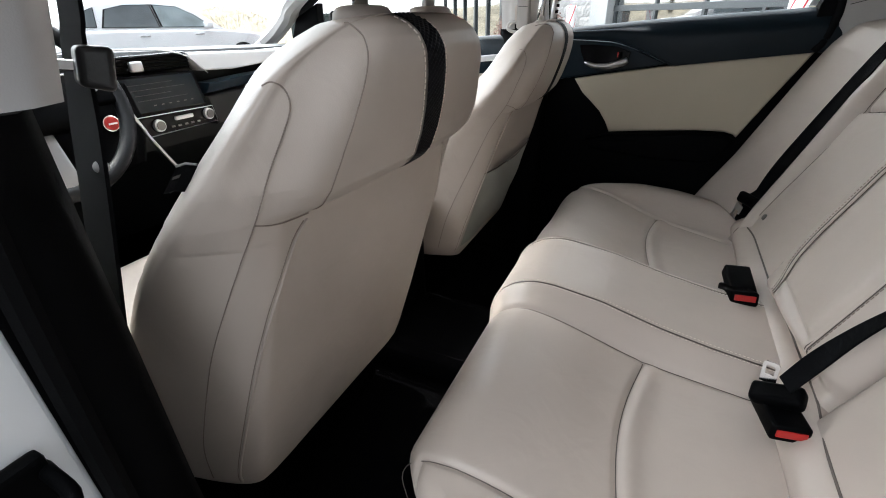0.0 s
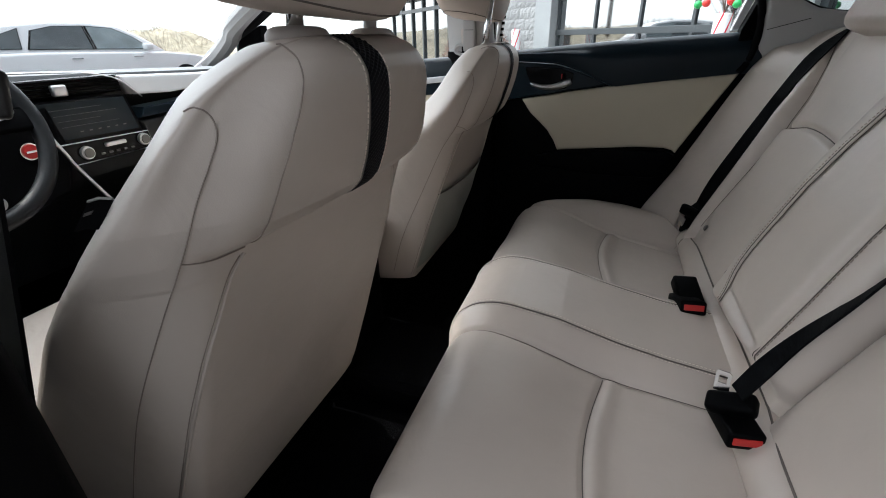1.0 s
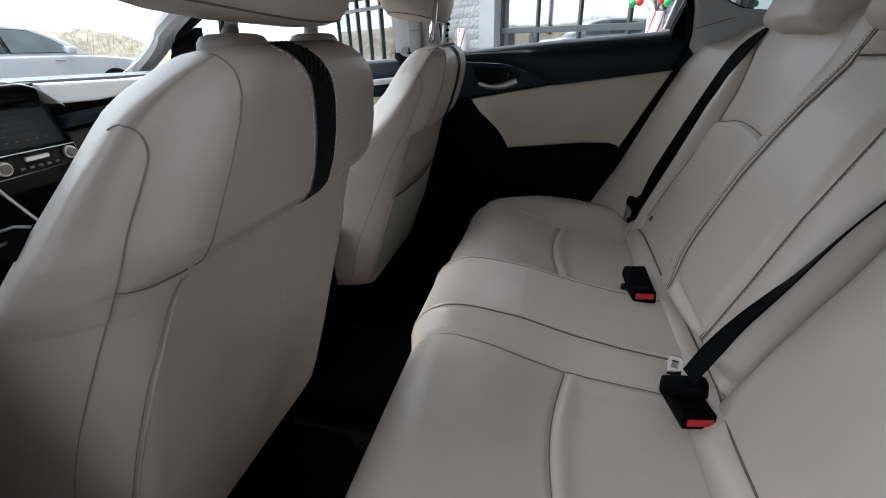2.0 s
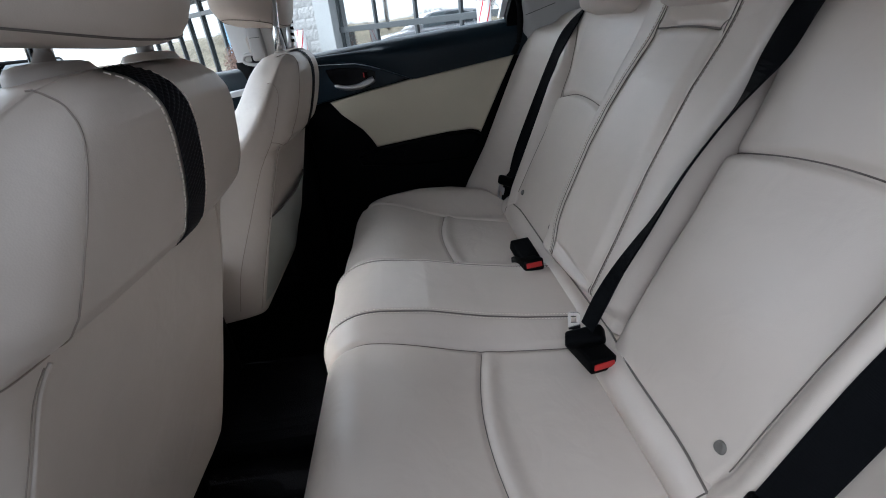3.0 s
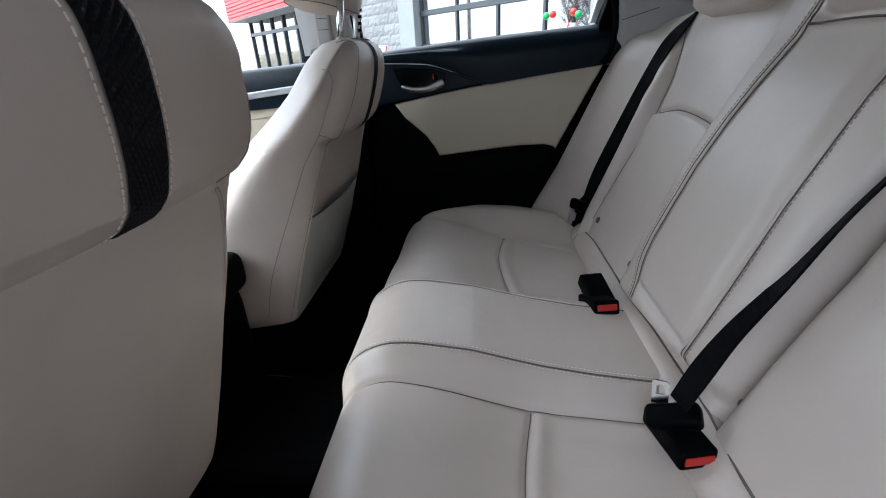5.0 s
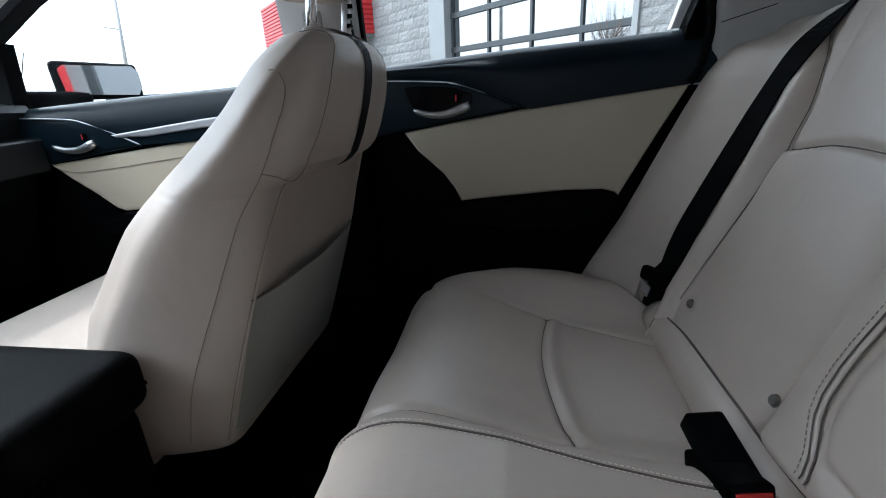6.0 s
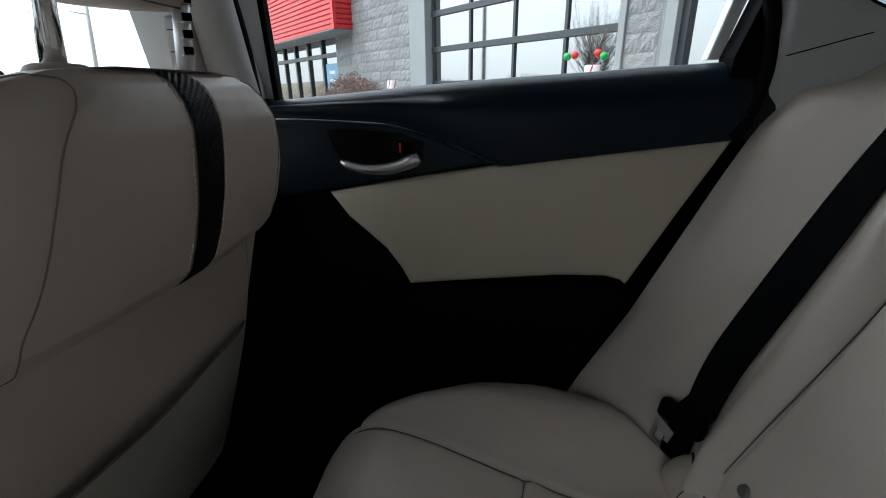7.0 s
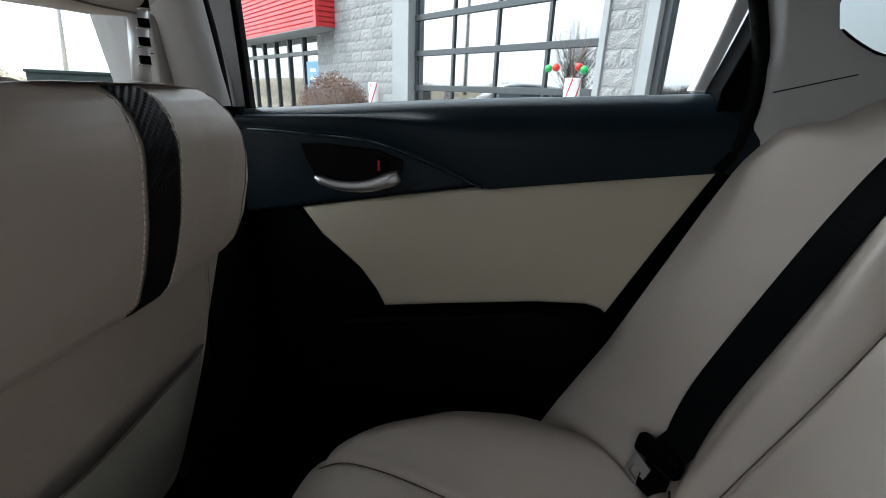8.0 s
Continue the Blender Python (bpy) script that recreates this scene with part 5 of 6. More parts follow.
# ---- dashboard, wheel, console ----
def dashboard():
    d = thing("dashboard", "black dashboard with silver trim and display", "dashboard")
    prof = [(1.97, 0.955), (1.75, 0.975), (1.62, 0.985), (1.56, 0.978), (1.545, 0.960), (1.55, 0.90), (1.60, 0.70), (1.70, 0.45), (1.97, 0.40)]
    body = prism(prof, "x", -0.735, 0.735)
    for v in body.verts:
        if v.co.z > 0.92:
            v.co.z -= 0.018 + 0.033 * v.co.x      # the crown falls away to the passenger side
    part("body", body, dash_black, d, "black soft dashboard body")
    dec = [(0.115, 0.902), (0.085, 0.935), (0.075, 0.952), (0.36, 0.940), (0.60, 0.942), (0.58, 0.905), (0.40, 0.905), (0.22, 0.897)]
    part("decor_panel", prism(dec, "y", 1.50, 1.56, 0.006), satin_white, d, "pale silver decor panel")
    part("decor_band", prism([(0.118, 0.868), (0.30, 0.876), (0.60, 0.882), (0.58, 0.860), (0.30, 0.852), (0.10, 0.842)], "y", 1.495, 1.56, 0.004), soft_black, d, "black satin band")
    part("lower_pad", prism([(0.10, 0.835), (0.40, 0.846), (0.70, 0.856), (0.70, 0.77), (0.12, 0.75)], "y", 1.50, 1.56, 0.012, 3), dash_black, d, "black padded glovebox edge")
    hood = spline([(-0.34, 1.51, 0.975), (-0.167, 1.505, 0.972), (-0.03, 1.50, 0.966), (0.030, 1.496, 0.957), (0.070, 1.494, 0.942), (0.095, 1.494, 0.920), (0.120, 1.494, 0.896)], 8)
    part("silver_edge", tube(hood, 0.0018, 8), satin, d, "thin curved silver edge", True)
    part("vent_bay", box((-0.16, 1.515, 0.912), (0.085, 1.55, 0.955), 0.006), gloss_black, d, "dark centre vent bay")
    for k in range(5):
        part("vent_slat", box((-0.155, 1.510, 0.917 + k * 0.008), (0.080, 1.530, 0.9195 + k * 0.008)), black_plastic, d)
    part("vent_tab", box((-0.088, 1.500, 0.916), (-0.056, 1.515, 0.942), 0.005), satin, d, "silver vent tab", True)
    scr = prism([(-0.150, 0.911), (0.076, 0.907), (0.096, 0.810), (-0.126, 0.812)], "y", 1.495, 1.52, 0.003)
    s = part("display", scr, gloss_black, d, "gloss black display surround")
    part("screen", prism([(-0.142, 0.906), (0.066, 0.902), (0.084, 0.819), (-0.116, 0.822)], "y", 1.4925, 1.495), screen_mat, s, "dark touch screen")
    for k in range(4):
        x0 = -0.118 + 0.005 * k
        part("screen_line", box((x0, 1.4915, 0.888 - 0.013 * k), (x0 + (0.12, 0.15, 0.10, 0.14)[k], 1.4925, 0.8892 - 0.013 * k)), menu_grey, s, "faint menu line")
    for k in range(6):
        part("screen_mark", box((-0.066 + 0.022 * k, 1.4915, 0.834), (-0.059 + 0.022 * k, 1.4925, 0.8363)), dark_cap, s, "faint menu mark")
    part("climate_panel", prism([(-0.124, 0.811), (0.101, 0.807), (0.107, 0.764), (-0.102, 0.761)], "y", 1.487, 1.52, 0.003), gloss_black, d, "black climate panel")
    part("panel_edge", tube([(-0.124, 1.486, 0.813), (0.101, 1.486, 0.809), (0.108, 1.486, 0.765), (-0.102, 1.486, 0.762)], 0.0013, 6), satin, d, "silver panel edge", True)
    part("climate_key", box((-0.025, 1.480, 0.790), (0.030, 1.490, 0.800), 0.003), satin, d, "silver key")
    for x, z in ((-0.074, 0.786), (0.080, 0.790)):
        bm = bmesh.new()
        bmesh.ops.create_cone(bm, cap_ends=True, segments=28, radius1=0.0165, radius2=0.015, depth=0.012)
        bmesh.ops.bevel(bm, geom=[e for e in bm.edges if len(e.link_faces) == 2 and e.calc_face_angle(0) > 1], offset=0.002, segments=2, affect="EDGES")
        bm.transform(Matrix.Translation((x, 1.482, z)) @ pose(0, 0, 0, 90))
        k = part("knob", bm, satin, d, "ribbed silver knob")
        bm = bmesh.new()
        bmesh.ops.create_cone(bm, cap_ends=True, segments=24, radius1=0.0120, radius2=0.011, depth=0.004)
        bm.transform(Matrix.Translation((x, 1.475, z)) @ pose(0, 0, 0, 90))
        part("knob_face", bm, dark_cap, k, "dark knob face")
    for k in range(5):
        part("climate_key", box((-0.040 + 0.020 * k, 1.484, 0.773), (-0.030 + 0.020 * k, 1.488, 0.778), 0.001), dark_cap, d, "small grey key")
    bm = bmesh.new()
    bmesh.ops.create_cone(bm, cap_ends=True, segments=28, radius1=0.020, radius2=0.019, depth=0.012)
    bm.transform(Matrix.Translation((-0.186, 1.492, 0.814)) @ pose(0, 0, 0, 90))
    r = part("start_button", bm, chrome, d, "silver ringed start button")
    bm = bmesh.new()
    bmesh.ops.create_cone(bm, cap_ends=True, segments=28, radius1=0.016, radius2=0.015, depth=0.006)
    bm.transform(Matrix.Translation((-0.186, 1.484, 0.814)) @ pose(0, 0, 0, 90))
    part("button_face", bm, red_plastic, r, "red button face")
    part("button_bar", box((-0.196, 1.479, 0.812), (-0.176, 1.481, 0.816)), paper, r, "pale lettering bar")
    part("column_panel", prism([(-0.36, 0.90), (-0.12, 0.90), (-0.10, 0.80), (-0.13, 0.70), (-0.36, 0.66)], "y", 1.49, 1.56, 0.01), black_plastic, d, "black panel beside the column")
    part("console_edge", tube(spline([(-0.168, 1.43, 0.843), (-0.152, 1.425, 0.799), (-0.143, 1.42, 0.770), (-0.091, 1.40, 0.656), (-0.06, 1.36, 0.60)], 8), 0.004, 8), satin, d, "silver console edge", True)
    part("binnacle", prism([(-0.53, 0.96), (-0.50, 1.02), (-0.385, 1.04), (-0.27, 1.02), (-0.24, 0.96)], "y", 1.48, 1.68, 0.012, 3), dash_black, d, "instrument hood")
    return d


dashboard()


def steering_wheel():
    w = thing("steering_wheel", "black leather steering wheel with silver spokes", "steering wheel")
    c = Vector((-0.417, 1.315, 0.902))
    turn = Matrix.Translation(c) @ pose(0, 0, 0, 66, 0, 0)
    ring = [turn @ Vector((0.168 * math.cos(a), 0.168 * math.sin(a), 0)) for a in np.linspace(0, 2 * math.pi, 65)]
    part("rim", tube(ring, 0.0148, 16, False), wheel_leather, w, "black leather rim", True)
    hub = box((-0.075, -0.06, -0.02), (0.075, 0.06, 0.03), 0.025, 4)
    hub.transform(turn)
    part("hub", hub, black_plastic, w, "black airbag hub", True)
    for s in (-1, 1):
        sp = box((0.05, -0.022, -0.008), (0.162, 0.022, 0.010), 0.008, 2)
        sp.transform(turn @ pose(0, 0, 0, 0, 0, 0 if s > 0 else 180))
        k = part("spoke", sp, black_plastic, w, "black spoke", True)
        pts = [turn @ Vector(q) for q in ((s * 0.07, 0.040, 0.014), (s * 0.115, 0.038, 0.013), (s * 0.138, 0.018, 0.012), (s * 0.125, 0.004, 0.013), (s * 0.07, -0.006, 0.014))]
        part("spoke_trim", tube(spline(pts, 5), 0.0018, 8), satin, k, "silver spoke outline", True)
    part("column", tube([turn @ Vector((0, 0, -0.02)), turn @ Vector((0, 0, -0.24))], 0.055, 14), black_plastic, w, "", True)
    lo = box((-0.02, -0.165, -0.006), (0.02, -0.05, 0.008), 0.006, 2)
    lo.transform(turn)
    part("spoke", lo, satin, w, "silver lower spoke", True)
    return w


steering_wheel()


def console():
    c = thing("center_console", "black centre console with padded armrest lid", "console")
    part("body", box((-0.115, 0.80, 0.25), (0.115, 1.45, 0.56), 0.03, 3), black_plastic, c, "", True)
    lid = box((-0.112, 0.785, 0.555), (0.125, 1.06, 0.637), 0.030, 5)
    part("armrest_lid", lid, black_plastic, c, "soft black armrest lid", True)
    part("lid_joint", box((-0.117, 0.80, 0.575), (0.128, 1.05, 0.580)), gloss_black, c, "dark lid joint")
    part("shifter", tube([(0.02, 1.28, 0.56), (0.02, 1.27, 0.66), (0.02, 1.265, 0.70)], [0.012, 0.014, 0.024], 12), black_plastic, c, "gear selector", True)
    return c


console()
sheet_paper = thing("paper_sheet", "white protective paper with blue marks on the driver cushion", "paper")
part("sheet", box((-0.62, 1.14, 0.556), (-0.50, 1.30, 0.559), 0.001), paper, sheet_paper)
for k in range(3):
    part("ink_bar", box((-0.605 + 0.03 * k, 1.18, 0.5595), (-0.590 + 0.03 * k, 1.24, 0.5605)), ink_blue, sheet_paper, "blue printed bar")
tag = thing("seat_tag", "small black fabric tag sewn to the driver seat", "tag")
TAG_SIDE = Vector((0.0068, -0.0027, 0.0095))
part("cloth", ribbon([(-0.597, 0.638, 0.911), (-0.601, 0.646, 0.912), (-0.605, 0.653, 0.910)], [TAG_SIDE] * 3, 0.0008), rubber, tag)
part("hem", ribbon([(-0.5915, 0.6335, 0.9222), (-0.5955, 0.6415, 0.9232), (-0.5995, 0.6485, 0.9212)], [TAG_SIDE * 0.08] * 3, 0.0011), trim_grey, tag, "pale folded hem")
part("text_bar", ribbon([(-0.6005, 0.6455, 0.9133), (-0.6035, 0.651, 0.9115)], [TAG_SIDE * 0.12] * 2, 0.0011), dark_cap, tag, "grey lettering bar")

# ---- door mirror on the far side ----
mir = thing("door_mirror", "black door mirror outside the front window", "mirror")
hs = box((-0.140, 0.0, -0.056), (0.140, 0.085, 0.056), 0.020, 4)
for v in hs.verts:
    k = v.co.y / 0.085
    v.co.x *= 1 - 0.45 * k * k
    v.co.z *= 1 - 0.35 * k * k
MIRROR = Matrix.Translation((1.035, 1.60, 1.003)) @ pose(0, 0, 0, -4, 0, -8)
hs.transform(MIRROR)
part("housing", hs, black_plastic, mir, "black mirror housing", True)
mg = prism([(-0.125, -0.040), (0.112, -0.045), (0.132, -0.02), (0.132, 0.028), (0.112, 0.046), (-0.112, 0.042), (-0.130, 0.03)], "y", -0.004, 0.002)
mg.transform(MIRROR)
mirror_mat = material("mirror_silvering", (0.62, 0.64, 0.66), 0.02, metal=1.0, spread=0.01, rough_spread=0.005)
part("mirror_glass", mg, mirror_mat, mir, "clear mirror glass")
part("stalk", box((0.74, 1.60, 0.922), (0.99, 1.68, 0.972), 0.015, 3), black_plastic, mir, "", True)

# ---- outside: ground ----
gx = np.concatenate([[-1500, -300, -80, -40], np.linspace(-25, 40, 40), [60, 100, 300, 1500]])
gy = np.concatenate([[-1500, -300, -80, -40], np.linspace(-25, 40, 40), [60, 100, 300, 1500]])


def ground_z(x, y):
    return -0.05 - 0.010 * max(min(y, 30) - 4, 0)


v = [(x, y, ground_z(x, y)) for y in gy for x in gx]
gm = mesh_of("ground", v, grid_faces(len(gy), len(gx)), asphalt)
tagged(new("ground", gm), "worn grey asphalt of the parking lot", "ground", kind="structure")
v = [(x, y, ground_z(x, y) + 0.02) for y in (19, 24, 30, 60, 300, 1490) for x in (-1400, -100, -20, 0, 10, 20, 40, 80, 300, 1400)]
tagged(new("field", mesh_of("field", v, grid_faces(6, 10), dry_grass)), "dry straw-coloured field beyond the lot", "field", kind="structure")

# ---- building, angled to the car ----
WO = Vector((8.49, 1.38, -0.05))
WA = Vector((-0.732, -0.681, 0)).normalized()
WN = Vector((-0.681, 0.732, 0)).normalized()
WM = Matrix(((WA.x, WN.x, 0, WO.x), (WA.y, WN.y, 0, WO.y), (0, 0, 1, WO.z), (0, 0, 0, 1)))   # a along, n out, up
wall = thing("building_wall", "grey split-face block shop wall", "wall", kind="structure")


def wpart(name, bm, mat, parent, label=""):
    bm.transform(WM)
    bmesh.ops.reverse_faces(bm, faces=bm.faces)
    return part(name, bm, mat, parent, label)


wpart("mortar", box((-3.0, -0.35, 0), (-0.60, -0.02, 4.6)), mortar_mat, wall, "recessed mortar face")
wpart("mortar", box((-4.20, -0.35, 0), (-3.0, -0.17, 4.6)), mortar_mat, wall, "recessed mortar face")
wpart("mortar", box((3.76, -0.35, 0), (4.26, -0.02, 4.6)), mortar_mat, wall, "recessed mortar face")
wpart("lintel", box((-0.60, -0.35, 3.40), (3.76, -0.02, 4.6)), mortar_mat, wall, "plain wall over the door")
wpart("far_wall", box((-10.6, -6.0, 0), (12.0, -5.8, 4.6)), store_dark, wall, "plain inner wall")
wpart("roof_slab", box((-10.6, -6.0, 4.6), (12.0, 0.0, 4.8)), mortar_mat, wall, "flat roof edge")
wpart("parapet_wall", box((6.6, -0.35, 0), (12.0, -0.02, 4.6)), mortar_mat, wall, "plain end wall")
# out of direct view, added for a red reflection in the door mirror
wpart("red_cladding", box((6.75, -0.02, 0), (6.98, 0.05, 3.0)), red_metal, wall, "added red pier that puts red into the door mirror")
# split-face blocks, three shapes of rough face shared by all
def block_mesh(seed, wide):
    r3 = np.random.default_rng(seed)
    nx, nz = 6, 4
    v = []
    for j in range(nz + 1):
        for i in range(nx + 1):
            edge = i in (0, nx) or j in (0, nz)
            out = 0.004 if edge else 0.007 + 0.012 * r3.random()
            v.append((i / nx * wide, out, j / nz * 0.19))
    f = [(j * (nx + 1) + i, j * (nx + 1) + i + 1, (j + 1) * (nx + 1) + i + 1, (j + 1) * (nx + 1) + i) for j in range(nz) for i in range(nx)]
    rim = [(0, 0)] + [(i, 0) for i in range(1, nx + 1)] + [(nx, j) for j in range(1, nz + 1)] + [(i, nz) for i in range(nx - 1, -1, -1)] + [(0, j) for j in range(nz - 1, 0, -1)]
    base = len(v)
    for i, j in rim:
        v.append((i / nx * wide, -0.03, j / nz * 0.19))
    for k in range(len(rim)):
        a, b = rim[k], rim[(k + 1) % len(rim)]
        f.append((a[1] * (nx + 1) + a[0], base + k, base + (k + 1) % len(rim), b[1] * (nx + 1) + b[0]))
    return mesh_of("block", v, f, block_mat, False)


whole = [block_mesh(k, 0.39) for k in range(4)]
half_block = [block_mesh(10 + k, 0.19) for k in range(2)]


def course(a0, a1, n, rows):
    for r in rows:
        a = a0
        first = r % 2 == 1
        while a < a1 - 0.1:
            short = first or a1 - a < 0.39
            me = random.choice(half_block if short else whole)
            ob = new("block", me)
            ob.parent = wall
            ob.matrix_basis = WM @ Matrix.Translation((a + 0.005, n, 0.005 + 0.2 * r))
            a += 0.2 if short else 0.4
            first = False


course(-3.0, -0.60, -0.02, range(3, 17))
course(-4.20, -3.0, -0.17, range(3, 13))
course(3.78, 4.24, -0.02, range(3, 16))
pave = setting("pavement", box((-10.8, 0.0, -0.02), (12, 1.25, 0.10), 0.02), concrete, "pale concrete walk along the shop", "pavement")
pave.matrix_world = WM
# frames round the door opening
for a0, a1 in ((-0.60, -0.10), (3.70, 3.78), (4.24, 4.36)):
    wpart("steel_jamb", box((a0, -0.30, 0), (a1, 0.02, 3.45), 0.006), steel_frame, wall, "grey painted steel jamb")
gd = thing("garage_door", "glazed sectional garage door with dark rails", "garage door", kind="structure")
rails = [0.02, 0.56, 1.13, 1.70, 2.27, 2.84, 3.41]
cols = [-0.06, 0.94, 1.92, 2.85, 3.70]
for i, z in enumerate(rails):
    wpart("rail", box((-0.10, -0.20, z - 0.046), (3.70, -0.12, z + 0.046), 0.006), alu_dark, gd, "dark aluminium rail")
for i in range(len(rails) - 1):
    for j, a in enumerate(cols):
        wpart("stile", box((a - 0.024, -0.195, rails[i] + 0.046), (a + 0.024, -0.125, rails[i + 1] - 0.046), 0.004), alu_dark, gd, "dark aluminium stile")
    for j in range(4):
        wpart("glass_pane", box((cols[j] + 0.024, -0.165, rails[i] + 0.046), (cols[j + 1] - 0.024, -0.155, rails[i + 1] - 0.046)), dark_glass, gd, "sky-reflecting door pane")
# large window to the rear of the door
sw = thing("shop_window", "tall shop window with slim dark frame", "window", kind="structure")
wpart("frame_post", box((4.36, -0.22, 0), (4.44, -0.08, 3.4), 0.004), alu_dark, sw)
wpart("frame_post", box((6.50, -0.22, 0), (6.60, -0.08, 3.4), 0.004), alu_dark, sw)
wpart("glass_pane", box((4.44, -0.16, 0.3), (6.50, -0.15, 3.4)), dark_glass, sw, "sky-reflecting shop pane")
wpart("sill", box((4.44, -0.25, 0), (6.50, -0.05, 0.3)), mortar_mat, sw)
# panes and posts added out of direct view, for the door mirror's reflection
wpart("glass_pane", box((7.10, -0.02, 0.3), (10.6, 0.02, 3.2)), dark_glass, sw, "sky-reflecting shop pane")
for a in (8.1, 8.9, 9.7):
    wpart("frame_post", box((a - 0.04, 0.02, 0.3), (a + 0.04, 0.06, 3.2), 0.004), alu_dark, sw)
# glazed shop front beyond the step
sf = thing("shop_front", "glazed shop front with dark frames under the awning", "window", kind="structure")
posts = [-4.24, -5.3, -6.3, -7.3, -8.3, -9.3, -10.4]
for a in posts:
    wpart("frame_post", box((a - 0.05, -0.38, 0.3), (a + 0.05, -0.25, 2.75), 0.004), alu_dark, sf)
for z in (0.32, 1.90, 2.74):
    wpart("frame_rail", box((-10.45, -0.375, z - 0.05), (-4.19, -0.255, z + 0.05), 0.004), alu_dark, sf)
for a, b in zip(posts, posts[1:]):
    for z0, z1 in ((0.37, 1.85), (1.95, 2.69)):
        wpart("glass_pane", box((b + 0.05, -0.32, z0), (a - 0.05, -0.31, z1)), dark_glass, sf, "sky-reflecting shop pane")
wpart("sill", box((-10.45, -0.45, 0), (-4.19, -0.2, 0.27), 0.02), concrete, sf, "pale concrete sill")
po = thing("window_poster", "pale blue poster inside the shop window", "poster")
wpart("print", box((-5.2, -0.305, 0.75), (-4.45, -0.300, 1.70)), poster_blue, po)
for k in range(4):
    wpart("print_bar", box((-5.0, -0.299, 0.85 + k * 0.2), (-4.65, -0.297, 0.93 + k * 0.2)), paper, po, "white printed bar")
# red ribbed awning box
aw = thing("awning", "red ribbed metal awning box over the shop front", "awning")
wpart("core", box((-10.4, -0.3, 2.33), (-2.93, 0.40, 3.9)), red_metal, aw, "red metal core")
for k in range(16):
    z = 2.31 + k * 0.10
    wpart("rib", box((-10.42, 0.40, z), (-2.91, 0.43, z + 0.072), 0.008), red_metal, aw, "pressed red rib")
    wpart("rib", box((-2.93, -0.05, z), (-2.90, 0.38, z + 0.072), 0.008), red_metal, aw, "pressed red rib")
wpart("corner_trim", box((-3.00, 0.36, 2.29), (-2.885, 0.445, 3.92), 0.008), red_metal, aw, "red corner trim")
wpart("soffit", box((-10.4, -0.3, 2.29), (-2.93, 0.42, 2.325)), steel_frame, aw, "grey soffit")


# ---- bollards with striped wraps ----
def bollard(a, n, h, label):
    base = WM @ Vector((a, n, 0.10))
    b = thing("bollard", label, "bollard", group="striped bollards")
    bm = tube([(0, 0, 0), (0, 0, h - 0.01), (0, 0, h)], [0.085, 0.085, 0.078], 24)
    bm.transform(Matrix.Translation(base))
    part("post", bm, wrap_white, b, "white wrapped post", True)
    for k in range(5):
        bm = bmesh.new()
        rows = []
        for t in np.linspace(0, 1, 26):
            ang = t * 4.2 + k * 2 * math.pi / 5
            z = t * 0.98
            wide = 0.055 if k % 2 == 0 else 0.025
            rows.append([bm.verts.new(base + Vector((0.0865 * math.cos(ang), 0.0865 * math.sin(ang), z * h + q))) for q in (0, wide)])
        for r0, r1 in zip(rows, rows[1:]):
            bm.faces.new((r0[0], r0[1], r1[1], r1[0]))
        part("stripe", bm, wrap_red, b, "red candy stripe")
    return b


bollard(-0.16, 0.70, 1.09, "red and white striped bollard beside the hedge")
bollard(3.90, 0.70, 1.16, "red and white striped bollard with twigs and ornaments")
deco = thing("twig_bunch", "bunch of bare twigs with red and green baubles", "decoration")
top2 = WM @ Vector((3.90, 0.70, 1.25))
for k in range(14):
    a = random.uniform(0, 6.28)
    e = random.uniform(0.05, 0.20)
    q = [top2, top2 + Vector((e * 0.4 * math.cos(a), e * 0.4 * math.sin(a), 0.18)), top2 + Vector((e * math.cos(a), e * math.sin(a), random.uniform(0.28, 0.42)))]
    part("twig", tube(spline(q, 3), 0.004, 5), bark, deco, "", True)
for k, (da, dz, m) in enumerate(((-0.34, 0.11, green_ball), (-0.24, 0.12, red_ball), (0.05, 0.12, red_ball), (0.12, 0.09, green_ball))):
    bm = bmesh.new()
    bmesh.ops.create_uvsphere(bm, u_segments=14, v_segments=10, radius=0.042)
    bm.transform(Matrix.Translation(top2 + WA * da + Vector((0, 0, dz))))
    part("bauble", bm, m, deco, "glossy bauble", True)

# ---- hedge: many small leaves ----
hd = thing("hedge", "rounded brown winter hedge beside the shop wall", "hedge", kind="stuff")
verts, faces = [], []
rng = np.random.default_rng(4)
hc = WM @ Vector((-1.95, 0.62, 0.55))
for k in range(16000):
    p = rng.normal(size=3)
    p /= np.linalg.norm(p)
    r = rng.uniform(0.75, 1.0) * (1 + 0.08 * math.sin(p[0] * 7) * math.cos(p[1] * 9))
    c = Vector((p[0] * 1.30 * r, p[1] * 0.50 * r, p[2] * 0.82 * r))
    c = hc + WA * c.x + WN * c.y + Vector((0, 0, max(c.z, -0.5)))
    u = Vector(rng.normal(size=3)).normalized()
    w = u.orthogonal().normalized()
    s = rng.uniform(0.012, 0.026)
    i = len(verts)
    verts += [c - u * s, c + w * s * 0.6, c + u * s, c - w * s * 0.6]
    faces.append((i, i + 1, i + 2, i + 3))
put_mesh("leaves", mesh_of("leaves", verts, faces, hedge_leaf, False), hd, "dry brown leaves")
bm = bmesh.new()
bmesh.ops.create_icosphere(bm, subdivisions=3, radius=1)
for vv in bm.verts:
    vv.co = hc + WA * vv.co.x * 0.98 + WN * vv.co.y * 0.34 + Vector((0, 0, max(vv.co.z * 0.60, -0.45)))
part("twig_core", bm, bark, hd, "dense twig core")


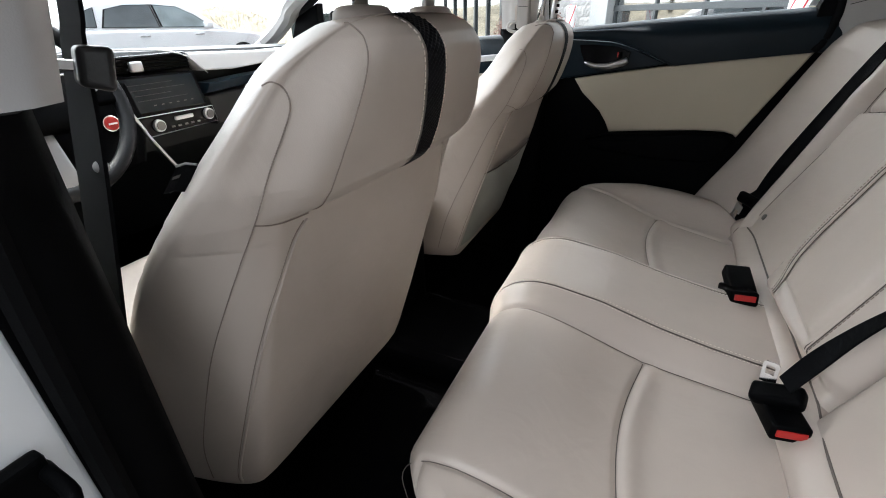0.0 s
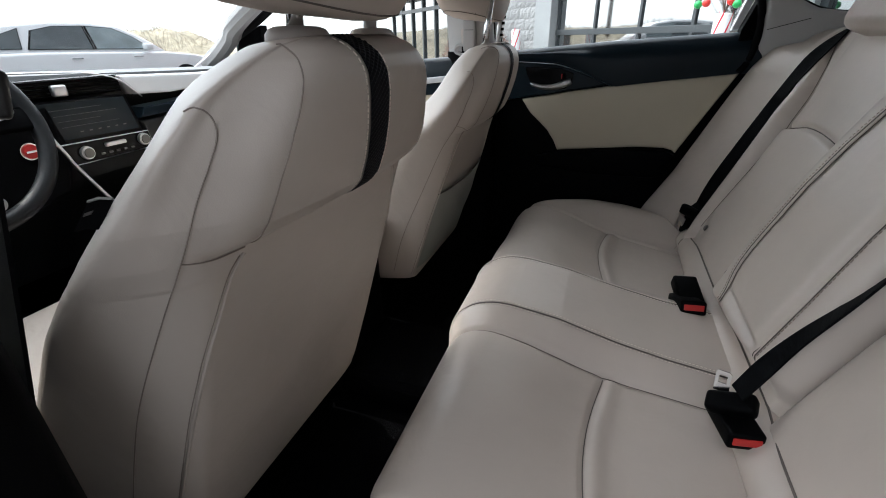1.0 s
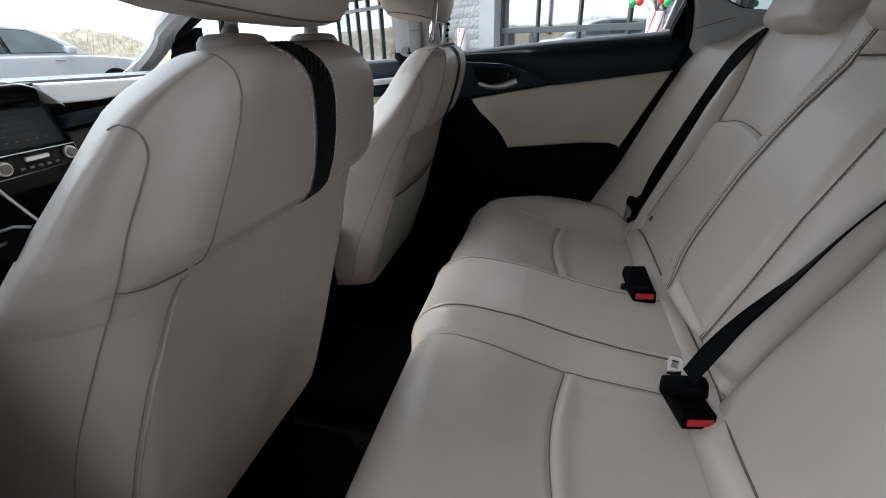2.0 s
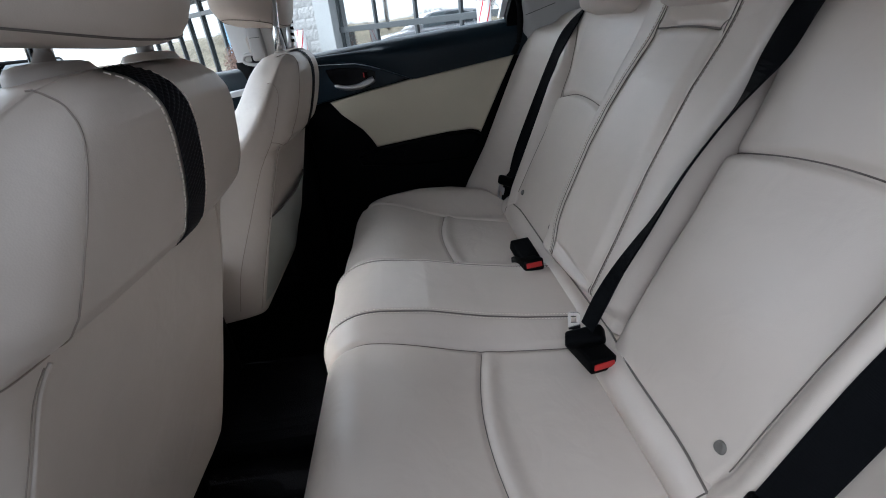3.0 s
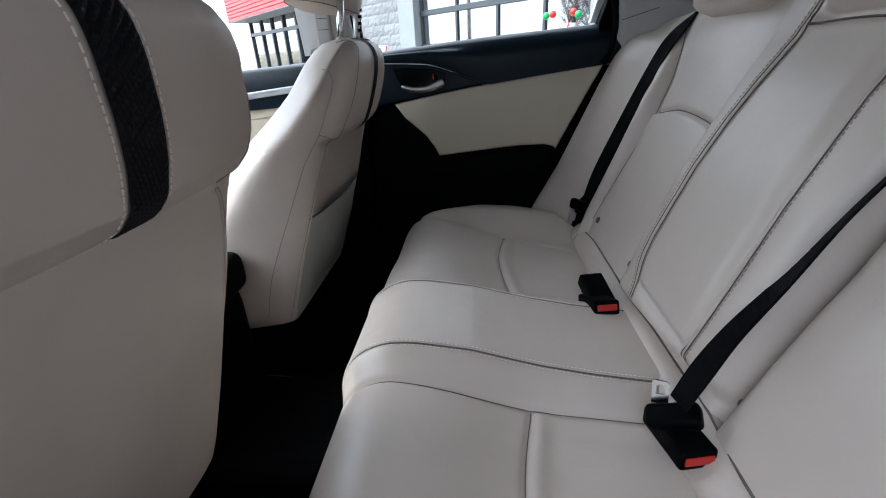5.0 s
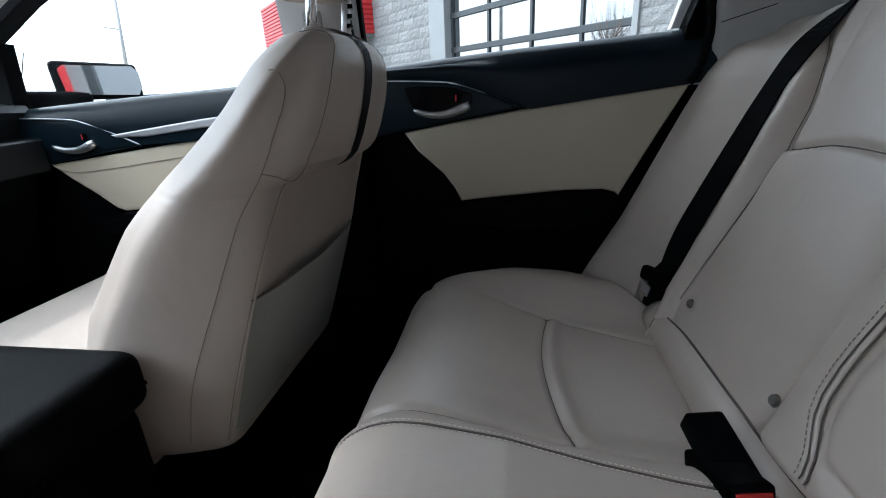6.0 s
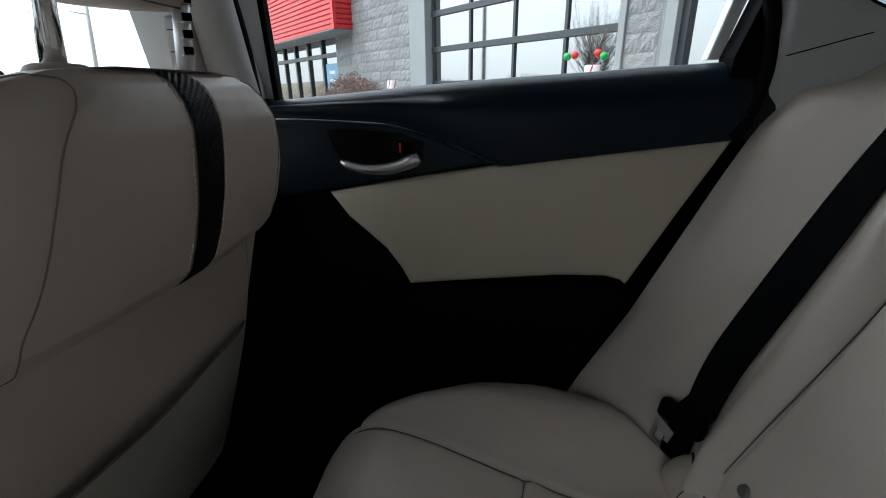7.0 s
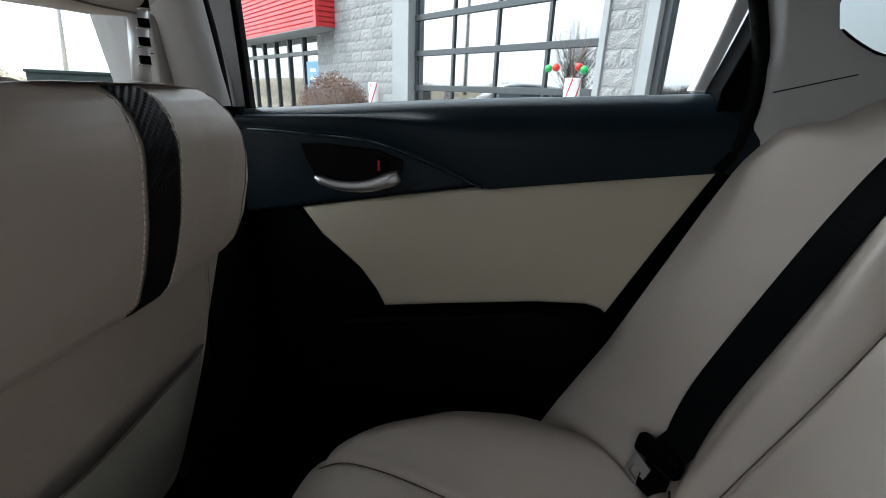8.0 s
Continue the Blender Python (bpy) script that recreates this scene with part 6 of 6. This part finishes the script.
# ---- parked car ahead, seen through the windscreen ----
def parked_suv(name, label, at, yaw, paint):
    c = thing(name, label, "car")
    m = Matrix.Translation(at) @ pose(0, 0, 0, 0, 0, yaw)
    # side outline (length, height): nose towards +x
    body = [(-2.30, 0.30), (-2.33, 0.62), (-2.27, 0.92), (-2.20, 1.02), (-1.2, 1.03), (0.2, 1.00), (1.05, 0.98), (1.75, 0.90), (2.15, 0.80), (2.30, 0.62), (2.32, 0.35), (2.2, 0.26), (-2.2, 0.24)]
    cab = [(-2.20, 1.00), (-1.98, 1.36), (-1.75, 1.50), (-1.0, 1.575), (-0.3, 1.575), (0.25, 1.50), (0.70, 1.26), (1.10, 0.98)]

    def slab(poly, half, taper, bev):
        bm = prism(poly, "y", -half, half, bev, 3)
        for v in bm.verts:
            if v.co.z > 0.98:
                v.co.y *= 1 - taper * (v.co.z - 0.98)
        bm.transform(m)
        return bm
    part("body", slab(body, 0.91, 0, 0.06), paint, c, "", True)
    part("cabin", slab(cab, 0.84, 0.28, 0.05), paint, c, "", True)
    for side in (-1, 1):
        for poly in ([(-2.10, 1.10), (-1.93, 1.31), (-1.50, 1.46), (-1.56, 1.09)], [(-1.48, 1.08), (-1.33, 1.42), (-0.95, 1.50), (-0.42, 1.51), (-0.36, 1.06)],
                     [(-0.345, 1.06), (-0.405, 1.51), (0.10, 1.47), (0.45, 1.30), (0.80, 1.04)]):
            cx, cz = sum(q[0] for q in poly) / len(poly), sum(q[1] for q in poly) / len(poly)
            for grow, deep, mat, nm, lab in ((1.0, 0.02, rubber, "window_rim", "black window rim"), (0.94, 0.026, vehicle_glass_pale if poly[0][0] > -0.4 else vehicle_glass, "side_window", "tinted side window")):
                bm = prism([(cx + (px - cx) * grow, cz + (pz - cz) * grow) for px, pz in poly], "y", 0.0, deep)
                for v in bm.verts:
                    v.co.y = side * (0.842 * (1 - 0.28 * (v.co.z - 0.98)) + v.co.y)
                bm.transform(m)
                part(nm, bm, mat, c, lab)
        for x in (-1.42, 1.42):
            bm = tube([(x, side * 0.70, 0.345), (x, side * 0.93, 0.345)], 0.345, 28)
            bm.transform(m)
            wh = part("wheel", bm, rubber, c, "black tyre", True)
            bm = tube([(x, side * 0.92, 0.345), (x, side * 0.94, 0.345)], 0.23, 20)
            bm.transform(m)
            part("rim", bm, satin, wh, "alloy rim")
        for x in (-0.75, 0.42):
            bm = box((x - 0.1, side * 0.915 - 0.015, 0.89), (x + 0.1, side * 0.915 + 0.015, 0.915), 0.008)
            bm.transform(m)
            part("door_handle", bm, chrome, c, "chrome door handle")
        bm = box((0.56, side * 0.98 - 0.1, 1.03), (0.72, side * 0.98 + 0.1, 1.16), 0.04, 3)
        bm.transform(m)
        part("wing_mirror", bm, paint, c, "", True)
        bm = box((-2.32, side * 0.75 - 0.15, 0.85), (-2.18, side * 0.75 + 0.15, 1.0), 0.03)
        bm.transform(m)
        part("tail_light", bm, red_plastic, c, "red tail light")
    return c


parked_suv("parked_car", "white sport utility car parked across the lot", (6.95, 11.30, ground_z(6.95, 11.30)), -14, silver_paint)

# dry embankment at the far edge of the lot
BANK, AWAY, ALONG = Vector((16.5, 18.0, 0)), Vector((0.676, 0.737, 0)), Vector((-0.737, 0.676, 0))


def bank_place(u, v):
    p = BANK + ALONG * u + AWAY * v
    rough = 0.10 * math.sin(u * 1.7 + v) + 0.07 * math.sin(u * 3.9 - v * 2.1) + 0.05 * math.sin(u * 8.3 + v * 5)
    p.z = ground_z(p.x, p.y) + 0.03 + (1.72 + rough + 0.10 * math.sin(u * 0.45)) * float(sstep(0, 5.2, v)) * (0.12 + 0.88 * float(sstep(-3.2, 0.6, u)))
    return p


us, vs = np.linspace(-12, 34, 120), np.concatenate([np.linspace(0, 6, 24), [9, 16, 40]])
tagged(new("embankment", mesh_of("embankment", [bank_place(u, v) for v in vs for u in us], grid_faces(len(vs), len(us)), dry_grass)), "dry straw-coloured embankment beyond the lot", "bank", kind="structure")
brush = thing("dry_brush", "straw-coloured dry brush on the embankment", "brush", kind="stuff")
verts, faces = [], []
rng = np.random.default_rng(9)
for k in range(22000):
    u, v = rng.uniform(-1.5, 33), rng.uniform(0.2, 6.5)
    clump = max(0.25, 0.5 + 0.5 * math.sin(u * 1.3 + v * 0.9) * math.cos(u * 0.47 + v))
    p = bank_place(u, v)
    h, w = rng.uniform(0.12, 0.42) * clump, rng.uniform(0.004, 0.012)
    dx, dy = rng.normal(size=2) * 0.12
    i = len(verts)
    verts += [p - ALONG * w, p + ALONG * w, p + Vector((dx, dy, h))]
    faces.append((i, i + 1, i + 2))
put_mesh("blades", mesh_of("blades", verts, faces, brush_straw, False), brush, "dry upright stems")

# low metal box at the edge of the lot
ub = thing("utility_cabinet", "low dark green metal box at the lot's edge", "cabinet")
UB = Matrix.Translation((10.55, 9.59, ground_z(10.55, 9.59))) @ pose(0, 0, 0, 0, 0, -48)
for nm, lo, hi, lab in (("body", (-0.78, -0.40, 0.0), (0.78, 0.40, 1.20), ""), ("lid", (-0.81, -0.43, 1.20), (0.81, 0.43, 1.27), "flat overhanging lid")):
    bm = box(lo, hi, 0.02, 2)
    bm.transform(UB)
    part(nm, bm, dark_green, ub, lab)

# light mast beyond the windscreen
mast = thing("light_mast", "tall grey parking lot light mast", "mast")
part("pole", tube([(29.7, 27.0, -0.3), (30.18, 26.52, 8.6)], [0.15, 0.10], 10), pole_grey, mast, "", True)
part("arm", tube([(30.03, 26.67, 5.85), (29.40, 27.30, 5.95)], 0.05, 8), pole_grey, mast, "", True)

# unseen dark wall on the near side, added behind the camera to block light
setting("light_blocker_west", box((-1.95, -12.0, -0.05), (-1.7, -0.25, 4.2)), blocker_dark, "unseen dark wall added to block rear-left light", "wall")

# second added blocker, low, cutting light near the ground
setting("light_blocker_low", box((-1.32, -3.0, -0.05), (-1.20, 0.05, 0.95)), blocker_dark, "unseen low dark wall added to block low side light", "wall")


# ---- bare trees and a utility pole across the lot, mirrored in the door panes ----
def bare_tree(at, h, seed):
    t = thing("bare_tree", "leafless winter tree with fine upright twigs", "tree", group="bare trees")
    rng2 = random.Random(seed)
    base = Vector(at)
    bm = tube(spline([base, base + Vector((0.1, 0.05, h * 0.25)), base + Vector((0.0, 0.1, h * 0.45))], 5), [0.09 - 0.004 * k for k in range(11)], 10)
    part("trunk", bm, bark, t, "", True)
    crown = bmesh.new()
    for k in range(70):
        a, e = rng2.uniform(0, 6.28), rng2.uniform(0.15, 1.0)
        z0 = h * rng2.uniform(0.2, 0.5)
        p0 = base + Vector((0, 0.05, z0))
        tip = base + Vector((math.cos(a) * e * h * 0.32, math.sin(a) * e * h * 0.32, z0 + h * rng2.uniform(0.3, 0.55)))
        mid = p0.lerp(tip, 0.45) + Vector((math.cos(a), math.sin(a), -0.2)) * h * 0.05
        limb = tube(spline([p0, mid, tip], 4), [0.026, 0.023, 0.02, 0.017, 0.014, 0.012, 0.009, 0.007, 0.005], 5)
        me = bpy.data.meshes.new("limb")
        limb.to_mesh(me)
        limb.free()
        crown.from_mesh(me)
        bpy.data.meshes.remove(me)
    part("limbs", crown, bark, t, "fine upright limbs", True)
    return t


bare_tree((3.3, 22.6, -0.2), 6.4, 3)
bare_tree((1.7, 26.4, -0.25), 6.8, 5)
up = thing("utility_pole", "brown wooden utility pole with cross arm", "pole")
part("shaft", tube([(10.1, 28.7, -0.2), (10.1, 28.7, 9.5)], [0.16, 0.11], 10), bark, up, "", True)
part("cross_arm", box((9.0, 28.64, 8.9), (11.2, 28.76, 9.05), 0.02), bark, up, "wooden cross arm")
# far bare woods across the lot, seen in the panes
woods = thing("far_woods", "low grey line of bare winter woods", "woods", kind="stuff")
verts, faces = [], []
rng = np.random.default_rng(21)
for k in range(7000):
    q = WO + WN * rng.uniform(62, 78) + WA * rng.uniform(-60, 60)
    h = rng.uniform(1.4, 3.6) * (0.8 + 0.3 * math.sin(q.x * 0.21))
    w, i = rng.uniform(0.12, 0.4), len(verts)
    verts += [(q.x - w, q.y, -0.4), (q.x + w, q.y, -0.4), (q.x + rng.normal() * 0.3, q.y, h)]
    faces.append((i, i + 1, i + 2))
put_mesh("stems", mesh_of("stems", verts, faces, bark, False), woods, "bare grey stems")
